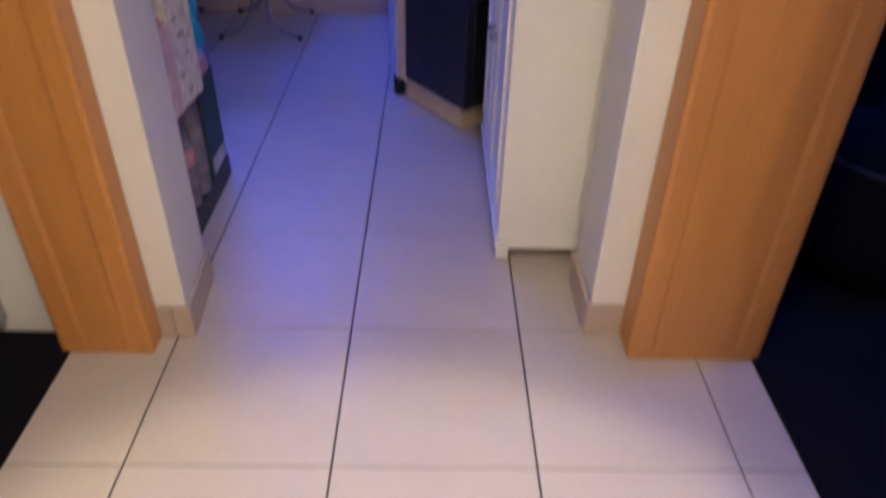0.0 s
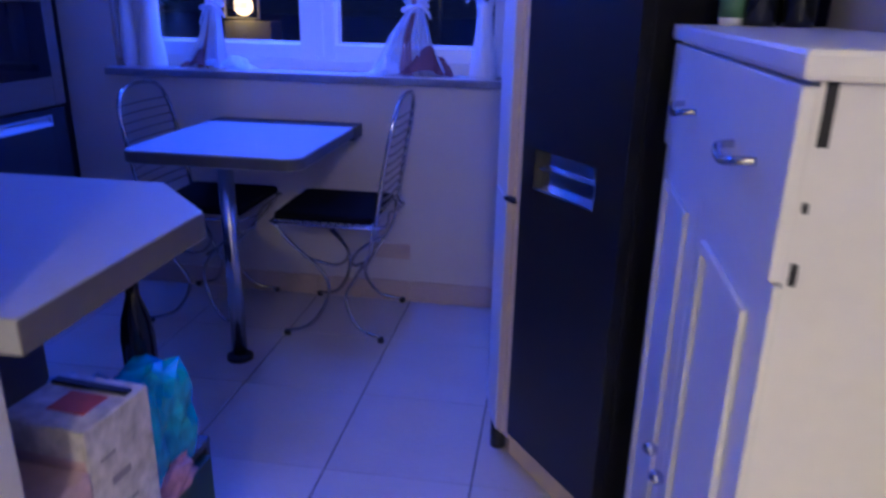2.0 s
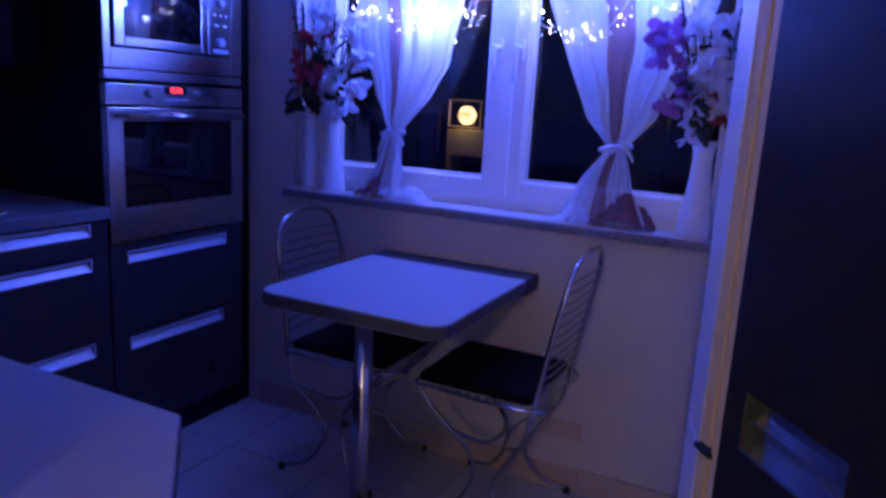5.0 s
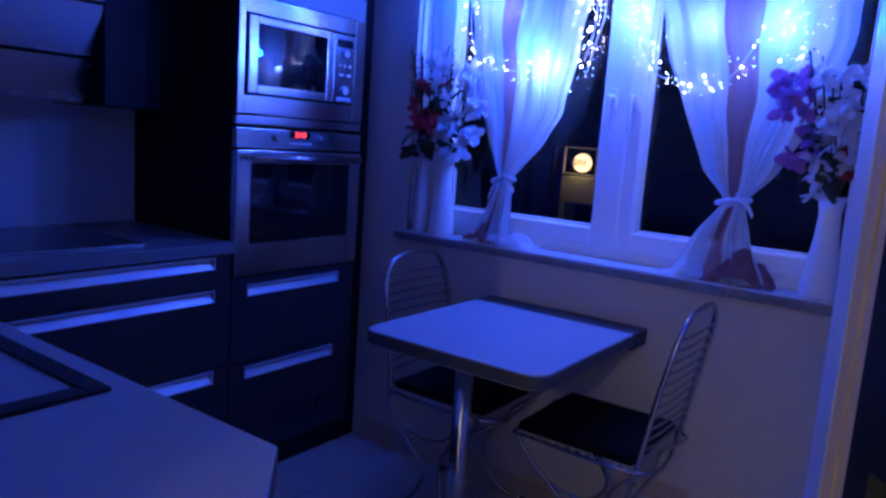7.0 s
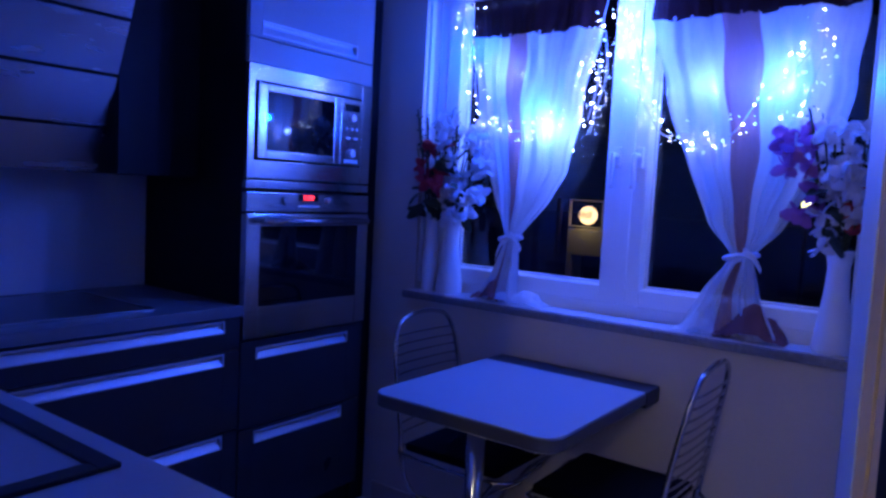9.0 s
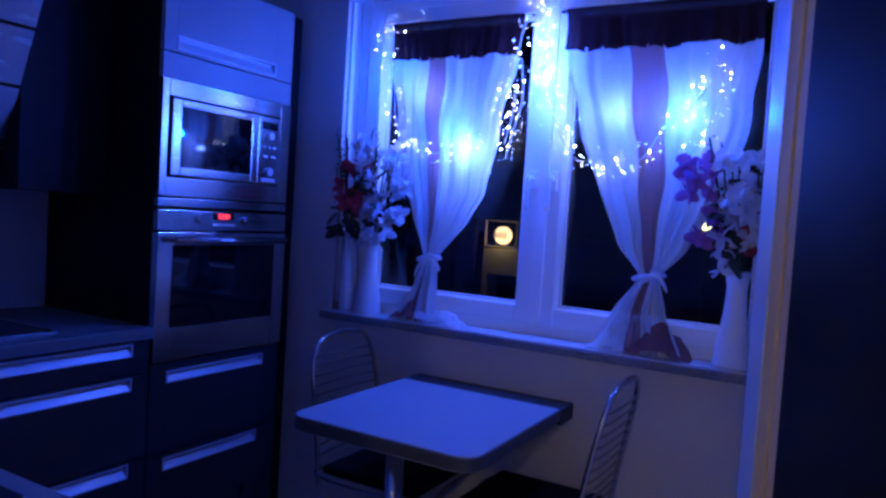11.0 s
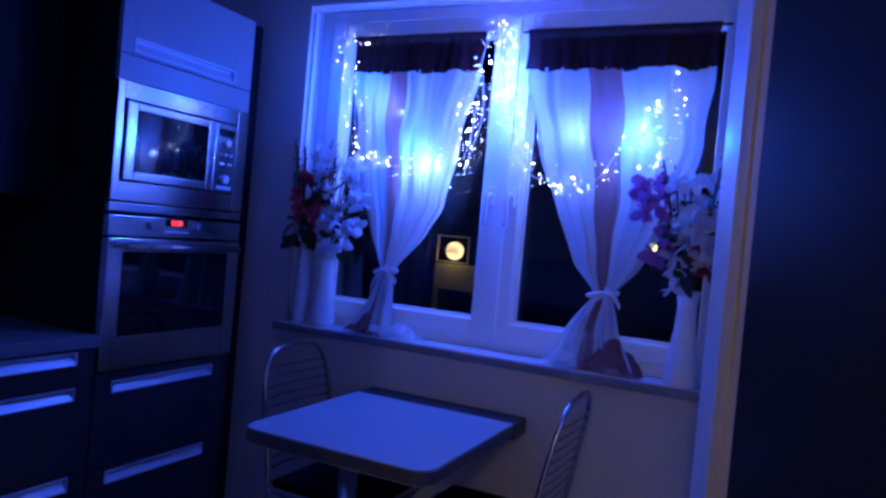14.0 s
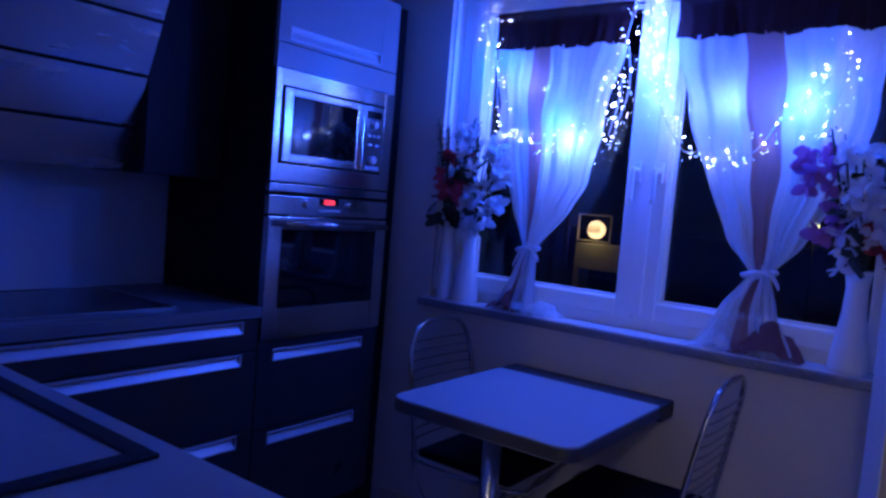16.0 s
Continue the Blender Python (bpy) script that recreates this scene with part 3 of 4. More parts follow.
box(bm, -1.40, -0.815, 0.225, 0.255, 0.899, 0.907, 0.003)
box(bm, -0.850, -0.815, 0.255, 0.655, 0.899, 0.907, 0.003)
box(bm, -1.40, -1.37, 0.255, 0.655, 0.899, 0.907, 0.003)
part("rim", bm, M_BLACK, snk)
part("board", box(B(), -1.37, -0.850, 0.255, 0.655, 0.899, 0.902), M_WORKTOP, snk)
part("plug", lathe(B(), -1.28, 0.60, [(0.02, 0.902), (0.02, 0.912), (0.012, 0.916)]), M_BLACK, snk)

# ---- table and chairs ----
tb = thing("wall_table", (-0.89, 2.0, 0), "small pale laminate table fixed to the wall on one leg", "table")


def rounded(x0, x1, y0, y1, r, n=6):
    pts = []
    for cx, cy, a0 in ((x0 + r, y0 + r, 180), (x1 - r, y0 + r, 270)):
        pts += [(cx + r * math.cos(radians(a0 + 90 * k / n)), cy + r * math.sin(radians(a0 + 90 * k / n))) for k in range(n + 1)]
    return pts + [(x1, y1), (x0, y1)]


part("tabletop", prism(B(), rounded(-1.188, -0.602, 1.658, 2.262, 0.055), 0.702, 0.7425), M_TABLE, tb)
part("edging", prism(B(), rounded(-1.193, -0.597, 1.655, 2.262, 0.057), 0.704, 0.7395, 0.004), M_EDGESHADE, tb, "rounded edging, darkened for shade")
part("wall_batten", box(B(), -1.193, -0.597, 2.263, WY - 0.001, 0.690, 0.741, 0.004), M_EDGE, tb)
leg = part("leg", lathe(B(), -0.885, 1.757, [(0.026, 0.02), (0.026, 0.70)], 24), M_STEEL, tb)
part("foot", lathe(B(), -0.885, 1.757, [(0.045, 0.0), (0.045, 0.012), (0.03, 0.022)], 24), M_BLACK, leg)


def chair(at):
    """Chrome wire chair, back towards +x."""
    c = thing("wire_chair", at, "chrome wire chair with a black seat cushion", "chair", "chairs at the wall table")
    ax, ay, _ = at
    P = lambda x, y, z: (ax + x, ay + y, z)
    part("seat", box(B(), ax - 0.20, ax + 0.165, ay - 0.185, ay + 0.185, 0.445, 0.475, 0.012), M_SEAT, c, "black padded seat cushion")
    bm = B()
    tube(bm, [P(-0.21, -0.19, 0.44), P(0.18, -0.195, 0.44), P(0.185, 0.0, 0.44), P(0.18, 0.195, 0.44), P(-0.21, 0.19, 0.44), P(-0.215, 0.0, 0.44), P(-0.21, -0.19, 0.44)], 0.006, 6, 4)
    for k in range(12):
        x = -0.19 + 0.032 * k
        tube(bm, [P(x, -0.198, 0.445), P(x + 0.004, -0.204, 0.452), P(x + 0.012, -0.198, 0.446)], 0.004, 5, 2)
    part("seat_frame", bm, M_CHROME, c)
    loop = [P(0.175, -0.185, 0.40), P(0.185, -0.185, 0.50), P(0.215, -0.182, 0.68), P(0.238, -0.17, 0.80), P(0.250, -0.12, 0.872), P(0.254, 0.0, 0.892),
            P(0.250, 0.12, 0.872), P(0.238, 0.17, 0.80), P(0.215, 0.182, 0.68), P(0.185, 0.185, 0.50), P(0.175, 0.185, 0.40)]
    part("back_frame", tube(B(), loop, 0.0085, 8, 5), M_CHROME, c)
    for k in range(11):
        z = 0.50 + 0.032 * k
        x = 0.185 + (z - 0.5) * 0.17
        w = 0.184 if z < 0.76 else 0.172
        part("back_bar", tube(B(), [P(x, -w, z), P(x + 0.012, -w * 0.5, z), P(x + 0.014, w * 0.5, z), P(x, w, z)], 0.004, 6, 3), M_CHROME, c)
    for s in (-1, 1):
        y = 0.19 * s
        for line in ([P(0.17, y, 0.44), P(0.155, y * 0.95, 0.34), P(0.085, y * 0.75, 0.22), P(0.05, y * 0.75, 0.14), P(0.10, y * 0.9, 0.045), P(0.195, y * 1.02, 0.013)],
                     [P(-0.20, y, 0.44), P(-0.14, y * 0.95, 0.36), P(-0.03, y * 0.8, 0.24), P(-0.02, y * 0.75, 0.14), P(-0.08, y * 0.9, 0.04), P(-0.165, y * 1.02, 0.013)]):
            lg = part("leg", tube(B(), line, 0.0065, 8, 6), M_CHROME, c)
            fx, fy, _ = line[-1]
            part("foot_cap", lathe(B(), fx, fy, [(0.012, 0.0), (0.013, 0.014), (0.009, 0.020)], 10), M_BLACK, lg)
    part("cross_brace", tube(B(), [P(0.13, -0.17, 0.30), P(0.06, -0.08, 0.255), P(0.04, 0.08, 0.255), P(0.13, 0.17, 0.30)], 0.006, 6), M_CHROME, c)
    part("cross_brace", tube(B(), [P(-0.10, -0.165, 0.305), P(0.0, -0.08, 0.25), P(0.0, 0.08, 0.25), P(-0.10, 0.165, 0.305)], 0.006, 6), M_CHROME, c)
    return c


c1 = chair((-0.625, 2.165, 0))
copy_thing(c1, pose(-1.150, 2.170, 0, 0, 0, 180))

single("cover_plate", box(B(), -0.553, -0.400, WY - 0.008, WY, 0.185, 0.250, 0.002), M_BASE, "beige cover plate low on the wall", "cover plate", at=(-0.48, WY, 0.185))

# ---- fridge, standing askew in its niche ----
P0, D_ = Vector((0.117, 1.262)), Vector((0.588, -0.809))
N_ = Vector((-0.809, -0.588))


def on_side(s, o):
    p = P0 + D_ * s + N_ * o
    return p.x, p.y


def slab(bm, s0, s1, z0, z1, o0, o1, bevel=0.0):
    return prism(bm, [on_side(s0, o0), on_side(s1, o0), on_side(s1, o1), on_side(s0, o1)], z0, z1, bevel)


fr = thing("fridge", (0.40, 1.40, 0), "tall silver fridge freezer with dark grey sides, closed", "fridge")
for z0, z1 in ((0.075, 0.735), (0.747, 2.10)):
    curve = [(-0.120, 0.0), (-0.16, -0.014), (-0.22, -0.040), (-0.28, -0.069), (-0.315, -0.090), (-0.335, -0.125), (-0.34, -0.20)]
    d = part("door", prism(B(), [on_side(s, o) for s, o in curve + [(s, -0.60 - o) for s, o in curve[::-1]]], z0, z1, 0.002), M_FRIDGE, fr)
    part("door_edge", slab(B(), -0.119, -0.092, z0 + 0.004, z1 - 0.004, -0.002, -0.598, 0.001), M_SEAL, d, "pale edge of the fridge door")
part("seal", slab(B(), -0.092, -0.084, 0.09, 2.09, -0.012, -0.59), M_BLACK, fr)
part("body_edge", slab(B(), -0.084, -0.060, 0.08, 2.10, -0.003, -0.597, 0.001), M_SEAL, fr)
H0, H1, HZ0, HZ1 = -0.008, 0.212, 0.793, 0.886
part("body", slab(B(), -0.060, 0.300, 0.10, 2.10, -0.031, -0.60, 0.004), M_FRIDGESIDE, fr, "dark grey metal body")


def holed_panel(bm, s, z, hs, hz, o0, o1):
    """An upright panel on the fridge's side with one rectangular hole through it."""
    loops = []
    for o in (o0, o1):
        for (a, b), (c, e) in ((s, z), (hs, hz)):
            loops.append([bm.verts.new((*on_side(p, o), q)) for p, q in ((a, c), (b, c), (b, e), (a, e))])
    fo, fi, bo, bi = loops
    for k in range(4):
        n = (k + 1) % 4
        for quad in ((fo[k], fo[n], fi[n], fi[k]), (bo[n], bo[k], bi[k], bi[n]), (fo[n], fo[k], bo[k], bo[n]), (fi[k], fi[n], bi[n], bi[k])):
            bm.faces.new(quad)
    bmesh.ops.recalc_face_normals(bm, faces=bm.faces[:])
    return bm


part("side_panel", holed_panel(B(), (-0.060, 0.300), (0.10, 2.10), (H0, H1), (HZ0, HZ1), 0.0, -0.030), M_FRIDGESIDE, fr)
grip = part("recessed_grip", slab(B(), H0 + 0.001, H1 - 0.001, HZ0, HZ1, -0.022, -0.029), M_STEEL, fr, "recessed steel grip in the side")
part("grip_lip", slab(B(), H0 + 0.001, H1 - 0.001, HZ0, HZ0 + 0.005, 0.002, -0.0215), M_STEEL, grip)
part("grip_bar", slab(B(), H0 + 0.001, H1 - 0.001, HZ0 + 0.048, HZ0 + 0.053, -0.006, -0.0215), M_STEEL, grip)
part("hinge", slab(B(), -0.128, -0.078, 0.736, 0.746, 0.004, -0.03, 0.002), M_BLACK, fr)
part("plinth", slab(B(), -0.10, 0.24, 0.0, 0.10, -0.035, -0.57), M_SEAL, fr, "pale plinth")
part("foot", lathe(B(), *on_side(-0.15, -0.03), [(0.022, 0.0), (0.022, 0.074)]), M_BLACK, fr)

# ---- white cabinet ----
wc = thing("white_cabinet", (0.48, 0.66, 0), "cream white sideboard cabinet with a drawer row and panelled doors", "cabinet")
part("body", box(B(), 0.3705, 0.6195, 0.284, 1.020, 0.055, 1.1455), M_WHITE, wc)
part("top", box(B(), 0.351, 0.6195, 0.268, 1.030, 1.145, 1.172, 0.006), M_WHITE, wc)
part("base_rail", box(B(), 0.356, 0.606, 0.280, 1.022, 0.040, 0.064, 0.003), M_WHITE, wc)
for x, y in ((0.362, 0.290), (0.570, 0.290), (0.362, 0.985), (0.570, 0.985)):
    part("foot", box(B(), x, x + 0.034, y, y + 0.034, 0.0, 0.041, 0.003), M_WHITE, wc)
dr = part("drawer", box(B(), 0.357, 0.3715, 0.2848, 1.018, 0.960, 1.140, 0.003), M_WHITE, wc)
for ym in (0.440, 0.795):
    part("handle", tube(B(), [(0.358, ym - 0.052, 1.053), (0.338, ym - 0.043, 1.051), (0.333, ym, 1.044), (0.338, ym + 0.043, 1.051), (0.358, ym + 0.052, 1.053)], 0.005, 8), M_CHROME, dr, "chrome bow handle")
for y0, y1, ky in ((0.2848, 0.652, 0.615), (0.656, 1.018, 0.693)):
    dd = part("door", box(B(), 0.363, 0.3715, y0, y1, 0.072, 0.956, 0.003), M_WHITE, wc)
    part("door_moulding", yz_ring(B(), 0.355, 0.364, y0 + 0.065, y1 - 0.065, 0.14, 0.905, 0.016, 0.016, 0.016, 0.016, 0.004), M_WHITE, dd)
    part("knob", lathe(B(), 0.347, ky, [(0.005, 0.49), (0.012, 0.497), (0.012, 0.505), (0.005, 0.512)], 10), M_CHROME, dd)
# dark blocks paint the shade in the drawer gaps and the peg hole
part("gap_shade", box(B(), 0.376, 0.386, 0.2832, 0.30, 1.088, 1.1448), M_BLACK, wc, "black block for the shaded slot beside the drawer")
part("gap_shade", box(B(), 0.374, 0.381, 0.2832, 0.30, 0.958, 0.980), M_BLACK, wc, "black block for the shaded slot beside the drawer")
part("peg_hole", box(B(), 0.374, 0.380, 0.2834, 0.30, 1.028, 1.038), M_EDGE, wc)


def bottle(x, y, z, r, h, mat, cap, label, group=""):
    ob = thing("bottle", (x, y, z), label, "bottle", group)
    part("flask", lathe(B(), x, y, [(r * 0.9, z), (r, z + 0.01), (r, z + h * 0.62), (r * 0.85, z + h * 0.72), (r * 0.4, z + h * 0.84), (r * 0.38, z + h * 0.93)], 16), mat, ob)
    part("cap", lathe(B(), x, y, [(r * 0.45, z + h * 0.93), (r * 0.45, z + h)], 12), cap, ob)
    return ob


M_GREEN = material("green label", (0.10, 0.22, 0.10), 0.5)
M_BOTTLE = material("dark bottle glass", (0.01, 0.012, 0.012), 0.12, spread=0.1)
b = bottle(0.440, 0.99, 1.172, 0.022, 0.24, M_VASE, M_GREEN, "white bottle with a green band on the cabinet")
part("band", lathe(B(), 0.440, 0.99, [(0.0224, 1.185), (0.0224, 1.225)], 16), M_GREEN, b)
bottle(0.485, 0.985, 1.172, 0.030, 0.24, M_BOTTLE, M_BLACK, "dark bottle on the white cabinet")
bottle(0.545, 0.975, 1.172, 0.028, 0.22, M_BOTTLE, M_CHROME, "dark bottle with a metal cap on the white cabinet")

# ---- curtains ----
def interp(table, z):
    for (z0, a0, b0), (z1, a1, b1) in zip(table, table[1:]):
        if z0 >= z >= z1:
            t = (z0 - z) / (z0 - z1)
            t = t * t * (3 - 2 * t) * 0.35 + t * 0.65
            return a0 + (a1 - a0) * t, b0 + (b1 - b0) * t
    return table[-1][1:]


def curtain(shape, stripe, tail, phase):
    tie_z = shape[-3][0]
    mid = (shape[-3][1] + shape[-3][2]) / 2
    cu = thing("curtain", (mid, 2.43, 0.93), "white sheer curtain with brown stripe and dark valance, tied", "curtain", "curtains of the kitchen window")
    top, bottom = shape[0][0], shape[-1][0]

    def at(u, z):
        a, b = interp(shape, z)
        w = b - a
        full = shape[0][2] - shape[0][1]
        squeeze = 1 - w / full
        fold = 0.013 + 0.012 * min(1, squeeze * 1.3)
        if w < 0.1:
            fold = 0.018
        wave = math.sin(u * 2 * math.pi * 3.2 + phase + 0.6 * math.sin(z * 5 + u * 4)) + 0.45 * math.sin(u * 2 * math.pi * 7.3 + z * 2.5 + phase) + 0.2 * math.sin(u * 2 * math.pi * 15 + phase * 3)
        x = a + w * u + 0.006 * math.sin(z * 23 + u * 9) * (1 - squeeze)
        flare = 0.0 if z > tie_z else 0.05 * (tie_z - z) / (tie_z - bottom)
        return Vector((x, 2.425 + fold * wave * 0.7 - flare, z))

    def strip(u0, u1, z0, z1, nu, nv):
        return sheet(B(), lambda u, v: at(u0 + (u1 - u0) * u, z0 + (z1 - z0) * v), nu, nv)

    s0, s1 = stripe
    def band(u, v):
        low = 1.905 + 0.006 * math.sin(u * 17 + phase) + 0.004 * math.sin(u * 41)
        q = at(-0.01 + 1.02 * u, top + (low - top) * v)
        return Vector((q.x, 2.420 + (q.y - 2.425) * (0.15 + 0.85 * v) - 0.006 * v * math.sin(u * 75 + phase), q.z))

    part("valance", sheet(B(), band, 90, 8), M_VALANCE, cu, "dark brown valance band")
    part("sheer", strip(0, s0, 1.912, bottom, 36, 60), M_SHEER, cu)
    part("stripe", strip(s0, s1, 1.912, bottom, 12, 60), M_SHEERB, cu, "brown stripe woven into the curtain")
    part("sheer", strip(s1, 1, 1.912, bottom, 54, 60), M_SHEER, cu)
    part("rod", tube(B(), [(shape[0][1] - 0.03, 2.44, top - 0.004), (shape[0][2] + 0.03, 2.44, top - 0.004)], 0.005, 8), M_BLACK, cu)
    a, b = shape[-3][1:]
    ring_pts = [(mid + (b - a + 0.03) / 2 * math.cos(k * math.pi / 4), 2.42 + 0.034 * math.sin(k * math.pi / 4), tie_z + 0.01 * math.cos(k * math.pi / 4 + 0.5)) for k in range(9)]
    tie = part("tie_band", tube(B(), ring_pts, 0.008, 8, 4), M_PETALW, cu)
    kx = mid + 0.012
    part("bow_end", sheet(B(), lambda u, v: Vector((kx + 0.055 * v, 2.375 + 0.012 * math.sin(u * 3), tie_z + 0.018 - 0.05 * v * v + 0.022 * (u - 0.5))), 4, 8), M_PETALW, tie)
    part("bow_end", sheet(B(), lambda u, v: Vector((kx - 0.05 * v, 2.375 + 0.012 * math.sin(u * 3), tie_z - 0.075 * v * v + 0.024 * (u - 0.5))), 4, 8), M_PETALW, tie)
    # cloth that trails on the sill: a white heap beside a brown one
    for label, mat, x0, x1, h, lean in tail:
        def heap(u, v):
            ridge = 0.5 + 0.5 * math.sin(u * 8.5 + phase + 1.6 * math.sin(v * 3 + u * 2))
            fine = noise.noise(Vector((u * 7 + phase, v * 4, h * 40)))
            side = max(0.0, math.sin(math.pi * u ** lean)) ** 0.6
            up = h * math.sin(math.pi * min(1, 0.04 + 0.96 * v)) ** 0.7 * side * (0.45 + 0.55 * ridge + 0.22 * fine)
            return Vector((x0 + (x1 - x0) * u + 0.012 * fine, 2.358 + 0.090 * v - 0.012 * ridge * side * (1 - v), 0.9315 + max(0, up)))
        part(label, sheet(B(), heap, 40, 18), mat, cu)
    return cu


curtain([(2.046, -1.425, -0.885), (1.91, -1.420, -0.905), (1.65, -1.392, -0.962), (1.42, -1.335, -0.998), (1.325, -1.300, -1.058), (1.165, -1.236, -1.180), (1.06, -1.262, -1.165), (0.932, -1.315, -1.140)],
        (0.30, 0.44), (("brown_hem", M_HEM, -1.335, -1.215, 0.085, 1.3), ("white_hem", M_SHEER, -1.235, -1.045, 0.070, 0.7)), 0.4)
curtain([(2.046, -0.728, -0.112), (1.91, -0.726, -0.118), (1.68, -0.672, -0.128), (1.47, -0.592, -0.185), (1.27, -0.505, -0.285), (1.175, -0.428, -0.362), (1.06, -0.500, -0.330), (0.932, -0.560, -0.262)],
        (0.345, 0.54), (("white_hem", M_SHEER, -0.575, -0.42, 0.080, 1.2), ("brown_hem", M_HEM, -0.445, -0.245, 0.105, 0.75)), 2.1)

# ---- string lights ----
bm = B()
bmesh.ops.create_icosphere(bm, subdivisions=1, radius=1.0)
for f in bm.faces:
    f.smooth = True
BULBS = [mesh_of("bulb", bm, M_BULB, (0, 0, 0))]
for other in (M_BULBW, M_BULBH):
    BULBS.append(BULBS[0].copy())
    BULBS[-1].materials.clear()
    BULBS[-1].materials.append(other)
rnd = random.Random(5)


def garland(lines, label, spread, per_metre):
    g = thing("string_lights", lines[0][0], label, "string lights", "string lights in the window")
    for line in lines:
        pts = smooth_line(line, 8)
        part("cable", tube(B(), line, 0.0018, 5, 8), M_CABLE, g)
        length = sum((b - a).length for a, b in zip(pts, pts[1:]))
        n = max(3, int(length * per_metre))
        for k in range(n):
            f = (k + rnd.random() * 0.6) / n * (len(pts) - 1)
            i = min(int(f), len(pts) - 2)
            p = pts[i].lerp(pts[i + 1], f - i)
            off = Vector((rnd.uniform(-1, 1), rnd.uniform(-0.35, 0.25), rnd.uniform(-1, 1))) * spread
            o = new("bulb", BULBS[rnd.choice((0, 0, 0, 0, 1, 1, 1, 2, 2, 2))])
            o.parent = g
            o.location = p + off - BASE[g]
            r = rnd.choice((0.0012, 0.0014, 0.0017, 0.0022, 0.0032))
            o.scale = (r, r, r)
    return g


FY = 2.398
garland([[(-1.475, FY + 0.03, 2.045), (-1.455, FY, 1.98), (-1.42, FY, 1.90), (-1.395, FY, 1.80), (-1.385, FY, 1.70), (-1.355, FY, 1.62), (-1.29, FY, 1.575), (-1.20, FY, 1.555), (-1.10, FY, 1.575), (-1.02, FY, 1.62)],
         [(-1.475, FY + 0.03, 2.045), (-1.37, FY + 0.03, 2.052), (-1.30, FY + 0.03, 2.06)]],
        "chain of blue white fairy lights over the curtain", 0.042, 95)
garland([[(-0.825, FY + 0.04, 2.09), (-0.87, FY, 2.00), (-0.905, FY + 0.01, 1.86), (-0.945, FY + 0.02, 1.74), (-0.975, FY + 0.04, 1.62), (-1.005, FY + 0.05, 1.50)],
         [(-0.905, FY + 0.06, 1.90), (-0.895, FY + 0.07, 1.76), (-0.93, FY + 0.08, 1.64), (-0.95, FY + 0.08, 1.55)],
         [(-0.92, FY + 0.06, 1.80), (-0.93, FY + 0.07, 1.70), (-0.96, FY + 0.08, 1.60)]],
        "bundle of blue white fairy lights hanging beside the curtain", 0.034, 85)
garland([[(-0.815, FY + 0.05, 2.09), (-0.825, FY + 0.02, 1.98), (-0.80, FY + 0.02, 1.86), (-0.78, FY + 0.02, 1.76), (-0.745, FY + 0.02, 1.66), (-0.70, FY + 0.03, 1.58)],
         [(-0.84, FY + 0.03, 2.06), (-0.80, FY + 0.02, 1.92), (-0.765, FY + 0.02, 1.80), (-0.735, FY + 0.02, 1.70)]],
        "dense bundle of blue white fairy lights over the window bar", 0.045, 105)
garland([[(-0.70, FY, 1.66), (-0.685, FY, 1.57), (-0.64, FY, 1.535), (-0.585, FY, 1.55), (-0.53, FY, 1.51), (-0.475, FY, 1.525), (-0.43, FY, 1.56), (-0.38, FY, 1.64), (-0.31, FY, 1.70), (-0.25, FY, 1.78), (-0.225, FY, 1.88)],
         [(-0.225, FY, 1.86), (-0.22, FY, 1.76), (-0.24, FY, 1.68), (-0.265, FY, 1.60), (-0.31, FY, 1.55)]],
        "chain of blue white fairy lights over the curtain", 0.036, 85)


# ---- flower vases ----
def petal(bm, at, direction, size, width):
    d = Vector(direction).normalized()
    s = d.orthogonal().normalized()
    s = Matrix.Rotation(rnd.uniform(0, 6.28), 3, d) @ s
    n = d.cross(s)
    rows = []
    for j in range(4):
        t = j / 3
        w = width * math.sin(math.pi * (0.18 + 0.72 * t)) * size
        c = Vector(at) + d * (size * t) + n * (size * 0.35 * t * t)
        rows.append([bm.verts.new(c + s * (w * k) + n * (size * 0.12 * abs(k))) for k in (-1, 0, 1)])
    for a, b in zip(rows, rows[1:]):
        for k in range(2):
            bm.faces.new((a[k], a[k + 1], b[k + 1], b[k])).smooth = True


def bloom(bm, at, size):
    face = Vector((rnd.uniform(-0.6, 0.8), -1, rnd.uniform(-0.4, 0.5))).normalized()
    u = face.orthogonal().normalized()
    v = face.cross(u)
    for k in range(5):
        a = 2 * math.pi * k / 5 + rnd.random()
        petal(bm, at, u * math.cos(a) + v * math.sin(a) + face * 0.45, size * rnd.uniform(0.8, 1.1), 0.42)


WIDE_VASE = ((0.050, 0), (0.054, 0.012), (0.047, 0.07), (0.033, 0.17), (0.029, 0.24), (0.037, 0.29), (0.033, 0.285))
SLIM_VASE = ((0.030, 0), (0.033, 0.012), (0.034, 0.10), (0.028, 0.20), (0.021, 0.27), (0.026, 0.31), (0.022, 0.305))


